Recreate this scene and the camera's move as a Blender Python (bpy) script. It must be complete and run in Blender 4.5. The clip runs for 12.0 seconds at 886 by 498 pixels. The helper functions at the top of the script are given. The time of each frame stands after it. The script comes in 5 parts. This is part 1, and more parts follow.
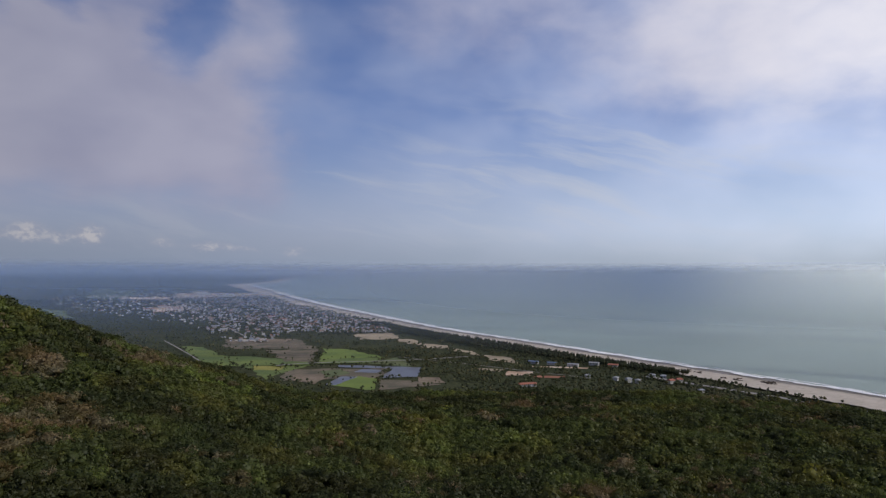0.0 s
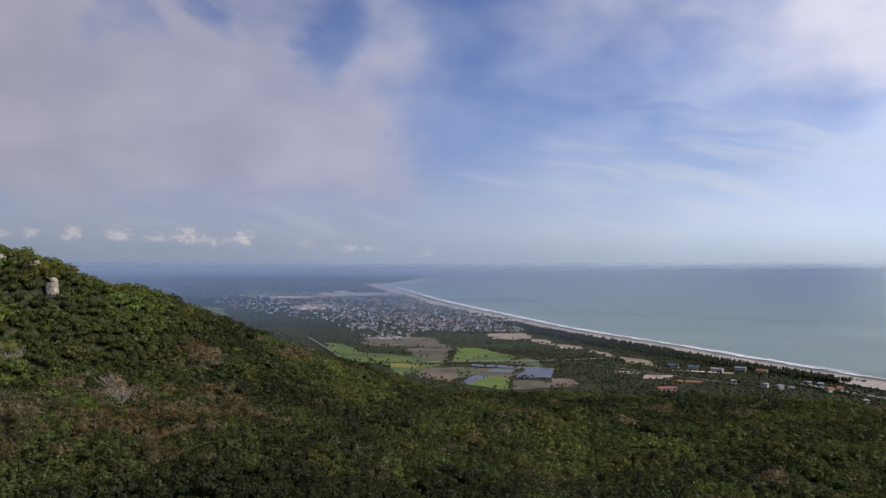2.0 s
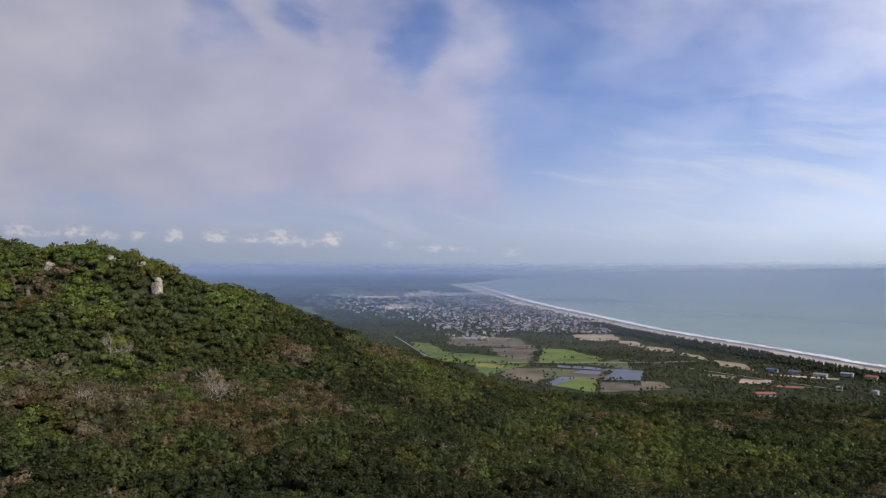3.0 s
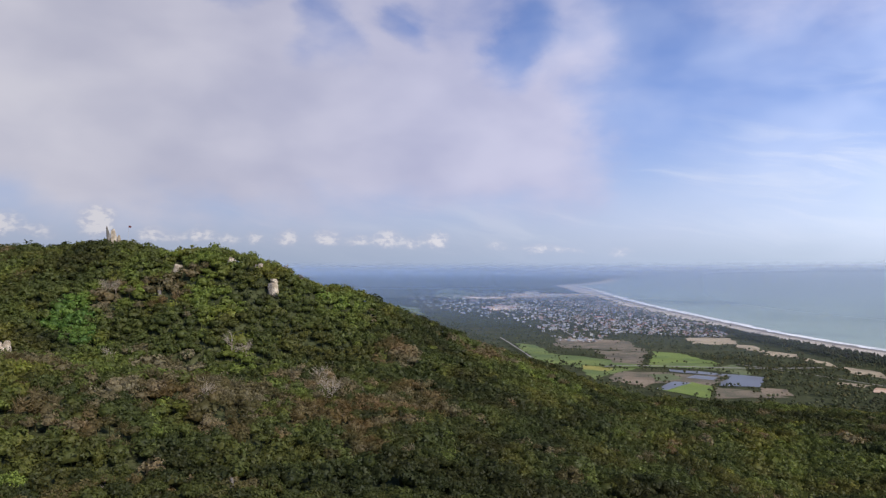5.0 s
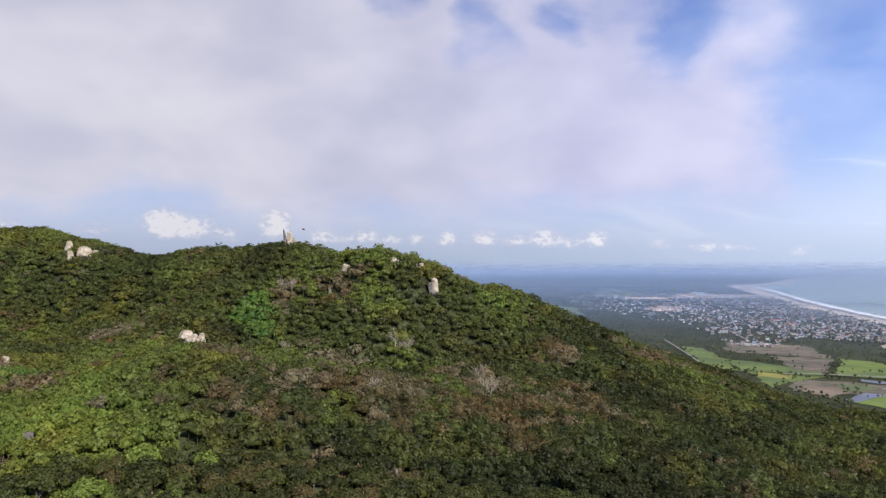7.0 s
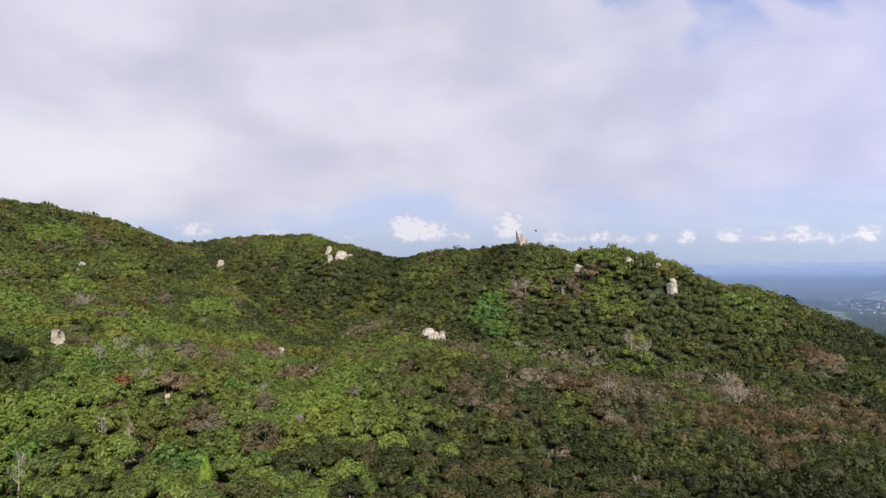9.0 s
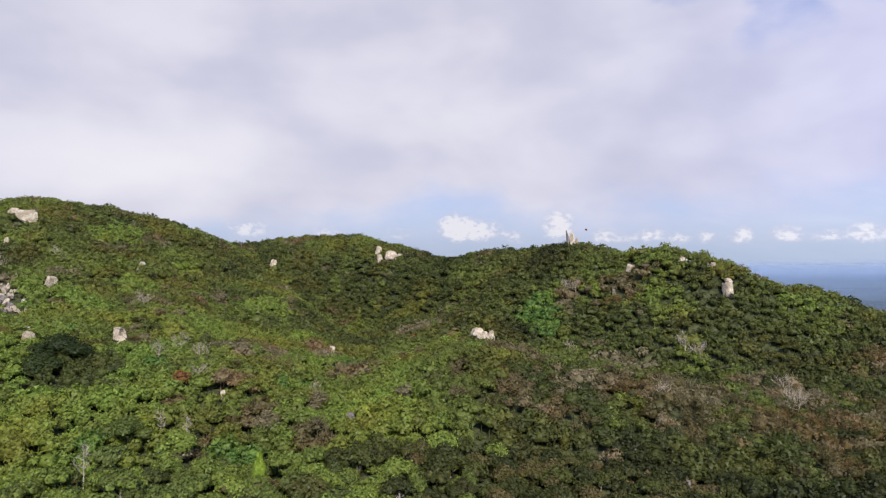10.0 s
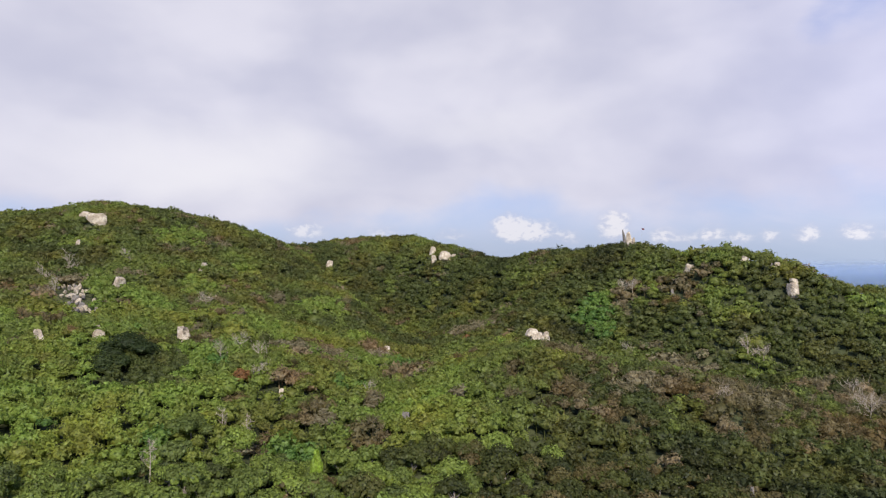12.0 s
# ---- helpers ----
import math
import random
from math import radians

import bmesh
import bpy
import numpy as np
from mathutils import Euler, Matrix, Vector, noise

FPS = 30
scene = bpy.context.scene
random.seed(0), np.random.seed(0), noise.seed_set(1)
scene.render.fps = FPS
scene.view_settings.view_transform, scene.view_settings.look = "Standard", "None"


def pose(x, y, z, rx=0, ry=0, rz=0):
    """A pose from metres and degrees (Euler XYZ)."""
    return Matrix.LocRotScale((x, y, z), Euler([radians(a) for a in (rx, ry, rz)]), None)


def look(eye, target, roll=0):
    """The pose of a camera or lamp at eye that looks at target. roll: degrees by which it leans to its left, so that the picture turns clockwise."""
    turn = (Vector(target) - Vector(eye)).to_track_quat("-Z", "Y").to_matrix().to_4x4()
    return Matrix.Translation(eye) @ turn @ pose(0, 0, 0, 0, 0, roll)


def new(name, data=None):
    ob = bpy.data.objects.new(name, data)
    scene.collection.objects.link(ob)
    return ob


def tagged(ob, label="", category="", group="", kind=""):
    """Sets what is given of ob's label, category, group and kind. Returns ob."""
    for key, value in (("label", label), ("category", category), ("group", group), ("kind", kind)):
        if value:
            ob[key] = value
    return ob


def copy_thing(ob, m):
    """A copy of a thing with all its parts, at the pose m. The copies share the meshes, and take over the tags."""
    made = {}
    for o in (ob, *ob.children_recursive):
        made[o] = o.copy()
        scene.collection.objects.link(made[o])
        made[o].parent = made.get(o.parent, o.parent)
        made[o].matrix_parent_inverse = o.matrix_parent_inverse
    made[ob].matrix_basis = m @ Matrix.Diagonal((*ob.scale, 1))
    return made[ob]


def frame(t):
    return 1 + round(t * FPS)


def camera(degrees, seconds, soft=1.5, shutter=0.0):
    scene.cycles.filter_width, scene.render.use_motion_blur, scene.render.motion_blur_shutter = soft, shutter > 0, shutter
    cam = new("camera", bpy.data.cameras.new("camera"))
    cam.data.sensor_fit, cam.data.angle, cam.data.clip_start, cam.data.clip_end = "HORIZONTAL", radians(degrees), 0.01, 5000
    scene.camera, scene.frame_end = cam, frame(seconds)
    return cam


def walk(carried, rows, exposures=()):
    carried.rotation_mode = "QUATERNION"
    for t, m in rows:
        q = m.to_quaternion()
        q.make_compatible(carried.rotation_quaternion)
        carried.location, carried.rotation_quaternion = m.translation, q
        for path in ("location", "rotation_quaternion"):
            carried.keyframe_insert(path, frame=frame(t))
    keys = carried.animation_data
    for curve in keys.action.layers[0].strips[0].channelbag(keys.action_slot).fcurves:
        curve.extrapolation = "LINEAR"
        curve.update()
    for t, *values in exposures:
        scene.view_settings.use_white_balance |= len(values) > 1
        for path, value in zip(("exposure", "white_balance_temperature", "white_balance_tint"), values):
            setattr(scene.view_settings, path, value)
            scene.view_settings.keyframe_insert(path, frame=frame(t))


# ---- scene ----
EYE = 170.0  # height of the flying camera over the sea
cam = camera(65.0, 12.0, soft=1.3)
# seconds, heading to the left, pitch, roll
TURN = [
    (0.0, 0.0, 2.06, -0.29), (0.5, 2.02, 2.05, -0.29), (1.0, 3.7, 2.04, -0.26), (1.5, 6.73, 2.01, -0.2),
    (2.0, 10.85, 2.0, -0.17), (2.5, 14.54, 1.99, -0.14), (3.0, 17.81, 1.99, -0.13), (3.5, 21.1, 1.99, -0.14),
    (3.7, 22.3, 2.0, -0.13), (5.3, 27.4, 2.06, -0.03), (5.5, 28.22, 2.06, -0.03), (6.0, 30.64, 2.05, -0.02),
    (6.5, 34.28, 2.01, -0.07), (7.0, 39.35, 1.99, -0.07), (7.2, 41.65, 1.99, -0.06), (8.8, 56.83, 2.08, 0.19),
    (9.0, 58.33, 2.07, 0.2), (9.5, 61.46, 2.06, 0.15), (10.0, 62.36, 2.05, 0.16), (10.5, 64.34, 2.04, 0.17),
    (11.0, 66.1, 2.04, 0.17), (11.5, 66.63, 2.06, 0.19), (12.0, 66.8, 2.1, 0.22),
]
walk(cam, [(t, pose(0, 0, EYE, 90 + p, r, y)) for t, y, p, r in TURN],
     exposures=[(0.0, -0.85), (2.0, -0.6), (3.5, -0.33), (5.5, -0.05), (7.0, 0.14), (9.5, 0.25), (12.0, 0.25)])

# ---- daylight ----
SUN_BEARING, SUN_HEIGHT = 108.0, 37.0  # degrees to the right of north (+y), and up
sun_way = Vector((math.sin(radians(SUN_BEARING)) * math.cos(radians(SUN_HEIGHT)),
                  math.cos(radians(SUN_BEARING)) * math.cos(radians(SUN_HEIGHT)), math.sin(radians(SUN_HEIGHT))))
sun = new("sun", bpy.data.lights.new("sun", "SUN"))
sun.data.energy, sun.data.angle, sun.data.color = 4.6, radians(4.0), (1.0, 0.91, 0.76)
sun.matrix_world = look(sun_way * 1000, (0, 0, 0))

world = bpy.data.worlds.new("sky")
scene.world = world
world.use_nodes = True
WT = world.node_tree
WT.nodes.clear()


def node(tree, kind, **inputs):
    n = tree.nodes.new(kind)
    for key, value in inputs.items():
        if key.startswith("i") and key[1:].isdigit():
            slot = n.inputs[int(key[1:])]
        else:
            slot = n.inputs[key.replace("_", " ")]
        if isinstance(value, bpy.types.NodeSocket):
            tree.links.new(value, slot)
        else:
            slot.default_value = value
    return n


def calc(tree, op, a, b=0.0, c=0.0, clamp=False):
    n = tree.nodes.new("ShaderNodeMath")
    n.operation, n.use_clamp = op, clamp
    for slot, value in zip(n.inputs, (a, b, c)):
        if isinstance(value, bpy.types.NodeSocket):
            tree.links.new(value, slot)
        else:
            slot.default_value = value
    return n.outputs[0]


def vec(tree, op, a, b=(0, 0, 0)):
    n = tree.nodes.new("ShaderNodeVectorMath")
    n.operation = op
    for slot, value in zip(n.inputs, (a, b)):
        if isinstance(value, bpy.types.NodeSocket):
            tree.links.new(value, slot)
        else:
            slot.default_value = value
    return n.outputs["Value"] if op in ("LENGTH", "DOT_PRODUCT", "DISTANCE") else n.outputs[0]


def span(tree, value, lo, hi, to_lo=0.0, to_hi=1.0, smooth=True):
    n = tree.nodes.new("ShaderNodeMapRange")
    n.interpolation_type = "SMOOTHSTEP" if smooth else "LINEAR"
    for key, v in zip(("From Min", "From Max", "To Min", "To Max"), (lo, hi, to_lo, to_hi)):
        n.inputs[key].default_value = v
    tree.links.new(value, n.inputs["Value"])
    return n.outputs[0]


def mixed(tree, fac, a, b):
    n = tree.nodes.new("ShaderNodeMix")
    n.data_type = "RGBA"
    for slot, value in ((n.inputs[0], fac), (n.inputs[6], a), (n.inputs[7], b)):
        if isinstance(value, bpy.types.NodeSocket):
            tree.links.new(value, slot)
        else:
            slot.default_value = value if not isinstance(value, tuple) else (*value, 1.0)[:4]
    return n.outputs[2]


def noise_of(tree, vector, scale, detail=4.0, rough=0.55, distort=0.0):
    n = node(tree, "ShaderNodeTexNoise", Vector=vector, Scale=scale, Detail=detail, Roughness=rough, Distortion=distort)
    return n


# the sky: clear blue, a broken cloud deck, low heaps over the horizon, thin streaks over the sea
SKY = node(WT, "ShaderNodeTexSky")
SKY.sky_type, SKY.sun_disc = "NISHITA", False
SKY.sun_elevation, SKY.sun_rotation = radians(SUN_HEIGHT), radians(SUN_BEARING)
SKY.altitude, SKY.air_density, SKY.dust_density, SKY.ozone_density = 200, 1.0, 0.6, 3.0
way = node(WT, "ShaderNodeTexCoord").outputs["Generated"]
apart = node(WT, "ShaderNodeSeparateXYZ", Vector=way)
bearing = calc(WT, "MULTIPLY", calc(WT, "ARCTAN2", calc(WT, "MULTIPLY", apart.outputs[0], -1.0), apart.outputs[1]), 57.296)
rise = calc(WT, "MULTIPLY", calc(WT, "ARCSINE", apart.outputs[2]), 57.296)
spot = node(WT, "ShaderNodeCombineXYZ", X=bearing, Y=rise, Z=0.0).outputs[0]
flat = vec(WT, "MULTIPLY", spot, (0.02, 0.034, 1.0))
broad = noise_of(WT, flat, 3.4, 7.0, 0.52, 0.3)
fine = noise_of(WT, flat, 13.0, 5.0, 0.5, 0.2)
soft = noise_of(WT, flat, 5.0, 3.0, 0.45, 0.2)
puff = noise_of(WT, flat, 30.0, 5.0, 0.6, 0.2)
warp = vec(WT, "MULTIPLY", vec(WT, "SUBTRACT", broad.outputs["Color"], (0.5, 0.5, 0.5)), (15.0, 8.0, 0.0))
warped = vec(WT, "ADD", spot, warp)
ruffle = vec(WT, "MULTIPLY", vec(WT, "SUBTRACT", puff.outputs["Color"], (0.5, 0.5, 0.5)), (1.5, 1.3, 0.0))
ruffled = vec(WT, "ADD", spot, ruffle)


def patches(points, rows, inner=0.0, base=1.0):
    total = None
    for b, e, wide, high, weight in rows:
        off = vec(WT, "MULTIPLY", vec(WT, "SUBTRACT", points, (b, e, 0)), (1 / wide, 1 / high, 0))
        if base != 1.0:  # flat undersides
            off = vec(WT, "ADD", off, vec(WT, "MULTIPLY", vec(WT, "MINIMUM", off, (0, 0, 0)), (0.0, base - 1.0, 0.0)))
        one = span(WT, vec(WT, "LENGTH", off), 1.0, inner, 0.0, weight)
        total = one if total is None else calc(WT, "ADD", total, one)
    return total


# bearing, height, half width, half height in degrees, weight
DECK = [(70, 21, 64, 21, 1.6), (30, 12, 20, 10, 0.8), (50, 9, 22, 6, 0.5), (92, 9, 32, 6, 0.6), (20, 11, 12, 9, 0.4), (-26, 19, 20, 11, 0.8), (-3, 21, 12, 6, 0.45),
        (-70, 24, 30, 18, 0.9), (170, 30, 60, 26, 1.0), (36, 18.5, 5.5, 5.5, -0.8), (44.5, 21.5, 5, 5, -0.9), (21, 19, 4, 5, -0.35), (29, 20, 3, 2.5, -0.5),
        (80, 6.5, 22, 4, 0.45), (22, 16, 5, 4, -0.3), (17, 9.5, 7, 6, 0.45), (14.5, 15, 6, 6, 0.3), (15.5, 20, 5, 5, 0.3)]
deck_field = calc(WT, "ADD", patches(warped, DECK, 0.3), calc(WT, "MULTIPLY", calc(WT, "SUBTRACT", fine.outputs[0], 0.5), 0.55))
deck = span(WT, deck_field, -0.08, 1.05, 0.0, 0.96)
HEAPS = [(60.0, 3.4, 5.4, 1.6, 1.2), (61.2, 3.8, 2.6, 1.8, 1.0), (52.9, 3.7, 2.5, 2.1, 1.4), (49.3, 3.0, 2.0, 1.1, 0.9), (45.7, 3.0, 2.2, 1.1, 0.9),
         (78.0, 3.4, 3.6, 1.4, 0.9), (41.6, 2.7, 1.4, 0.9, 0.7), (39.0, 2.8, 1.6, 1.1, 0.9), (36.0, 2.8, 2.2, 1.1, 0.9), (31.0, 2.7, 2.6, 1.1, 0.9),
         (27.0, 2.6, 2.2, 1.1, 1.1), (18.5, 2.0, 3.2, 0.8, 0.8), (12.0, 1.7, 2.1, 0.7, 0.6), (40.0, 2.6, 30.0, 1.4, 0.22), (84.0, 2.8, 3.8, 1.2, 0.8), (43.6, 2.6, 1.6, 0.8, 0.7), (47.6, 2.7, 1.4, 0.8, 0.6), (33.4, 2.7, 1.6, 0.8, 0.7), (29.0, 2.4, 1.4, 0.7, 0.6), (22.0, 2.2, 2.0, 0.7, 0.6), (16.0, 1.8, 2.4, 0.5, 0.6), (66.0, 3.2, 3.0, 1.0, 0.7), (72.0, 3.4, 3.4, 1.2, 0.7), (56.5, 2.9, 2.0, 0.9, 0.6)]
billow = noise_of(WT, vec(WT, "MULTIPLY", spot, (0.02, 0.03, 1.0)), 75.0, 4.0, 0.6, 0.3)
heaps_field = patches(ruffled, [(b, e, w * 0.9, h * 1.25, k) for b, e, w, h, k in HEAPS], 0.0, 1.7)
heaps_field = calc(WT, "MULTIPLY", heaps_field, span(WT, billow.outputs[0], 0.25, 0.7, 0.75, 1.12))
heaps = span(WT, heaps_field, 0.06, 1.2, 0.0, 0.82)
streak_at = vec(WT, "MULTIPLY", vec(WT, "ADD", spot, vec(WT, "MULTIPLY", warp, (0.4, 0.4, 0))), (0.045, 0.30, 1.0))
slant = node(WT, "ShaderNodeCombineXYZ", X=0.0, Y=calc(WT, "MULTIPLY", bearing, -0.06), Z=0.0).outputs[0]  # they sink towards the sea
streaks = noise_of(WT, vec(WT, "ADD", streak_at, slant), 1.5, 6.0, 0.55, 0.5)
streak = calc(WT, "MULTIPLY", span(WT, streaks.outputs[0], 0.44, 0.74), patches(spot, [(-12, 8, 34, 9, 0.75), (20, 5, 45, 6, 0.35)]))
thin = calc(WT, "MULTIPLY", span(WT, soft.outputs[0], 0.25, 0.75, 0.15, 1.0), patches(spot, [(6, 14, 44, 20, 0.48), (-40, 12, 46, 24, 0.55)]))
veil = span(WT, rise, 15.0, 1.0, 0.0, 0.85)
lit = span(WT, calc(WT, "ADD", soft.outputs[0], calc(WT, "MULTIPLY", calc(WT, "SUBTRACT", fine.outputs[0], 0.5), 0.18)), 0.22, 0.78)
deck_tone = mixed(WT, lit, (0.55, 0.55, 0.67), (0.715, 0.70, 0.79))
sunny = span(WT, bearing, 24.0, -40.0, 0.0, 1.0)
deck_tone = mixed(WT, span(WT, bearing, 62.0, 22.0, 0.0, 0.75), deck_tone, mixed(WT, lit, (0.44, 0.455, 0.66), (0.555, 0.56, 0.755)))
deck_tone = mixed(WT, patches(warped, [(86, 9.0, 18, 5, 0.8), (62, 12, 10, 3, 0.4)]), deck_tone, (0.82, 0.80, 0.84))
deck_tone = mixed(WT, calc(WT, "MULTIPLY", span(WT, bearing, 4.0, -40.0), 0.8), deck_tone, (1.15, 1.12, 1.16))
blue = vec(WT, "MULTIPLY", SKY.outputs[0], (0.082, 0.091, 0.132))
tone = mixed(WT, veil, blue, mixed(WT, sunny, (0.46, 0.50, 0.645), (0.70, 0.82, 1.02)))
low = span(WT, rise, 4.2, 0.4)
tone = mixed(WT, low, tone, mixed(WT, sunny, (0.38, 0.455, 0.61), (0.43, 0.50, 0.575)))
tone = mixed(WT, thin, tone, mixed(WT, sunny, (0.50, 0.57, 0.79), (0.95, 1.03, 1.26)))
tone = mixed(WT, streak, tone, (0.66, 0.70, 0.80))
tone = mixed(WT, deck, tone, deck_tone)
tone = mixed(WT, heaps, tone, mixed(WT, span(WT, calc(WT, "MULTIPLY", heaps_field, span(WT, billow.outputs[0], 0.3, 0.65, 0.45, 1.2)), 0.25, 1.0), (0.53, 0.545, 0.67), (0.79, 0.77, 0.815)))
gain = span(WT, bearing, 56.0, -38.0, 0.92, 1.55)  # the sky brightens towards the sea
glow = node(WT, "ShaderNodeBackground", Color=tone, Strength=gain)
node(WT, "ShaderNodeOutputWorld", Surface=glow.outputs[0])


# ---- materials ----
def surface(name, colours, scale=1.0, rough=0.9, bump=0.3, bump_scale=None, metal=0.0, detail=5.0, spread=(0.35, 0.65), space="Object"):
    """Two-scale mottled paint from two or three colours, with relief."""
    m = bpy.data.materials.new(name)
    m.use_nodes = True
    t = m.node_tree
    shader = t.nodes["Principled BSDF"]
    at = node(t, "ShaderNodeTexCoord").outputs[space]
    big = noise_of(t, at, scale, detail, 0.6, 0.2)
    small = noise_of(t, at, scale * 7.3, 3.0, 0.6)
    tone = mixed(t, span(t, big.outputs[0], *spread), colours[0], colours[1])
    if len(colours) > 2:
        tone = mixed(t, span(t, small.outputs[0], 0.5, 0.75), tone, colours[2])
    t.links.new(tone, shader.inputs["Base Color"])
    shader.inputs["Roughness"].default_value, shader.inputs["Metallic"].default_value = rough, metal
    if bump:
        relief = noise_of(t, at, bump_scale or scale * 6, 6.0, 0.65)
        b = node(t, "ShaderNodeBump", Strength=bump, Distance=1.0 / (bump_scale or scale * 6), Height=relief.outputs[0])
        t.links.new(b.outputs[0], shader.inputs["Normal"])
    return m


def leafy(name, ramp, attribute="", glow_through=0.44, grain=2.6):
    """Foliage: the tint of a plant picks its colour from the ramp, each leaf cluster differs a little."""
    m = bpy.data.materials.new(name)
    m.use_nodes = True
    t = m.node_tree
    t.nodes.clear()
    if attribute:
        pick = node(t, "ShaderNodeAttribute")
        pick.attribute_name = attribute
        tint = pick.outputs["Fac"]
    else:
        tint = node(t, "ShaderNodeObjectInfo").outputs["Random"]
    r = t.nodes.new("ShaderNodeValToRGB")
    while len(r.color_ramp.elements) < len(ramp):
        r.color_ramp.elements.new(0.5)
    for e, (p, c) in zip(r.color_ramp.elements, ramp):
        e.position, e.color = p, (*c, 1)
    t.links.new(tint, r.inputs[0])
    island = node(t, "ShaderNodeNewGeometry").outputs["Random Per Island"]
    at = node(t, "ShaderNodeTexCoord").outputs["Object"]
    speckle = noise_of(t, at, grain, 3.0, 0.7)
    vary = calc(t, "MULTIPLY", span(t, island, 0.0, 1.0, 0.82, 1.2, False), span(t, speckle.outputs[0], 0.32, 0.68, 0.74, 1.27))
    ruffle = node(t, "ShaderNodeBump", Strength=0.7, Distance=0.4 / grain, Height=speckle.outputs[0]).outputs[0]
    drift = noise_of(t, at, 0.05, 4.0, 0.6)
    warmth = span(t, drift.outputs[0], 0.42, 0.68)
    tone = vec(t, "MULTIPLY", r.outputs[0], mixed(t, warmth, (0.97, 1.03, 1.04), (1.2, 1.0, 0.9)))
    scaled = t.nodes.new("ShaderNodeVectorMath")
    scaled.operation = "SCALE"
    t.links.new(tone, scaled.inputs[0])
    t.links.new(vary, scaled.inputs["Scale"])
    d = node(t, "ShaderNodeBsdfDiffuse", Color=scaled.outputs[0], Normal=ruffle)
    g = node(t, "ShaderNodeBsdfTranslucent", Color=scaled.outputs[0])
    s = node(t, "ShaderNodeBsdfGlossy", Roughness=0.55, Color=(0.9, 0.95, 1.0, 1.0))
    mix = node(t, "ShaderNodeMixShader", i0=glow_through, i1=d.outputs[0], i2=g.outputs[0])
    mix2 = node(t, "ShaderNodeMixShader", i0=0.012, i1=mix.outputs[0], i2=s.outputs[0])
    node(t, "ShaderNodeOutputMaterial", Surface=mix2.outputs[0])
    return m


# dry twigs, browned, dark evergreen and painted shade, mid green, olive, fresh yellow green
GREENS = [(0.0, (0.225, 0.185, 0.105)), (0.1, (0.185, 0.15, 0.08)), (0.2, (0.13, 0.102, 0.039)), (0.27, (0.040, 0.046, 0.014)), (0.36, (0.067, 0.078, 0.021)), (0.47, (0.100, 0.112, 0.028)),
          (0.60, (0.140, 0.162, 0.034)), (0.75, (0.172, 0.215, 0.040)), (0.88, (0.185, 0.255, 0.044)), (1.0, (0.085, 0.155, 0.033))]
LEAF = leafy("hill_foliage", GREENS, "tint")
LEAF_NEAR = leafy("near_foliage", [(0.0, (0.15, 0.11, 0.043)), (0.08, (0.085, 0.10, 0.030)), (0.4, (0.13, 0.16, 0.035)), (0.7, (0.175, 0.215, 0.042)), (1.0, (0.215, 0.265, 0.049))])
# darker copy of the near foliage, its shade put into the colour
LEAF_SHADY = leafy("shaded_near_foliage", [(0.0, (0.15, 0.11, 0.043)), (0.12, (0.042, 0.047, 0.014)), (0.5, (0.066, 0.073, 0.018)), (0.8, (0.090, 0.098, 0.023)), (1.0, (0.143, 0.110, 0.042))])
LEAF_DARK = leafy("dark_evergreen_foliage", [(0.0, (0.036, 0.050, 0.015)), (1.0, (0.052, 0.068, 0.019))])
LEAF_YOUNG = leafy("young_yellow_foliage", [(0.0, (0.22, 0.30, 0.035)), (1.0, (0.26, 0.34, 0.046))])
LEAF_RUST = leafy("rusty_foliage", [(0.0, (0.24, 0.12, 0.040)), (1.0, (0.20, 0.085, 0.040))])
LEAF_PLAIN = leafy("lowland_foliage", [(0.0, (0.038, 0.042, 0.024)), (0.5, (0.070, 0.079, 0.036)), (1.0, (0.115, 0.118, 0.054))], "tint", 0.15, 0.5)
BARK = surface("grey_bark", [(0.16, 0.135, 0.11), (0.26, 0.225, 0.19)], 3.0, 0.95, 0.5)
PALE_BARK = surface("bleached_bark", [(0.27, 0.225, 0.17), (0.40, 0.34, 0.265)], 3.0, 0.95, 0.4)
ROCK = surface("pale_granite", [(0.33, 0.27, 0.195), (0.55, 0.475, 0.37), (0.15, 0.125, 0.10)], 0.5, 0.92, 0.9, 1.6, spread=(0.4, 0.6))
ROCK_DARK = surface("weathered_shaded_granite", [(0.13, 0.115, 0.10), (0.23, 0.205, 0.175), (0.075, 0.068, 0.06)], 0.5, 0.95, 0.9, 1.6)


# ---- the hill and the plain ----
BEARING = [-60, -32, -20, -10, 0, 10, 17, 25, 32, 39, 42, 45, 47, 52, 58, 61, 64, 68, 71, 78, 80, 85, 92, 99, 115, 140]
NEAR_HEIGHT = [112, 116, 119, 121, 123, 125, 127, 129, 131, 133, 133, 134, 134, 135, 137, 137, 137, 137, 137, 137, 137, 138, 138, 139, 139, 135]
SPUR_RANGE = [215, 215, 215, 215, 215, 203, 194, 185, 178, 171, 168, 165, 165, 165, 165, 165, 167, 169, 170, 174, 175, 175, 176, 176, 177, 180]
SPUR_HEIGHT = [111, 111.5, 111.5, 112, 112, 117, 122.5, 129, 134, 138.5, 140, 142, 143, 146, 150.5, 149.5, 145.5, 143, 141, 147, 149.5, 150.5, 151, 151.5, 151, 148]
DIP_HEIGHT = [111.5, 112, 112, 112, 112, 115.5, 123.5, 133, 136.5, 136.5, 136, 136.5, 136.5, 137.5, 143, 144, 143, 143, 143.5, 149.5, 152, 155.5, 158, 159, 159, 155]
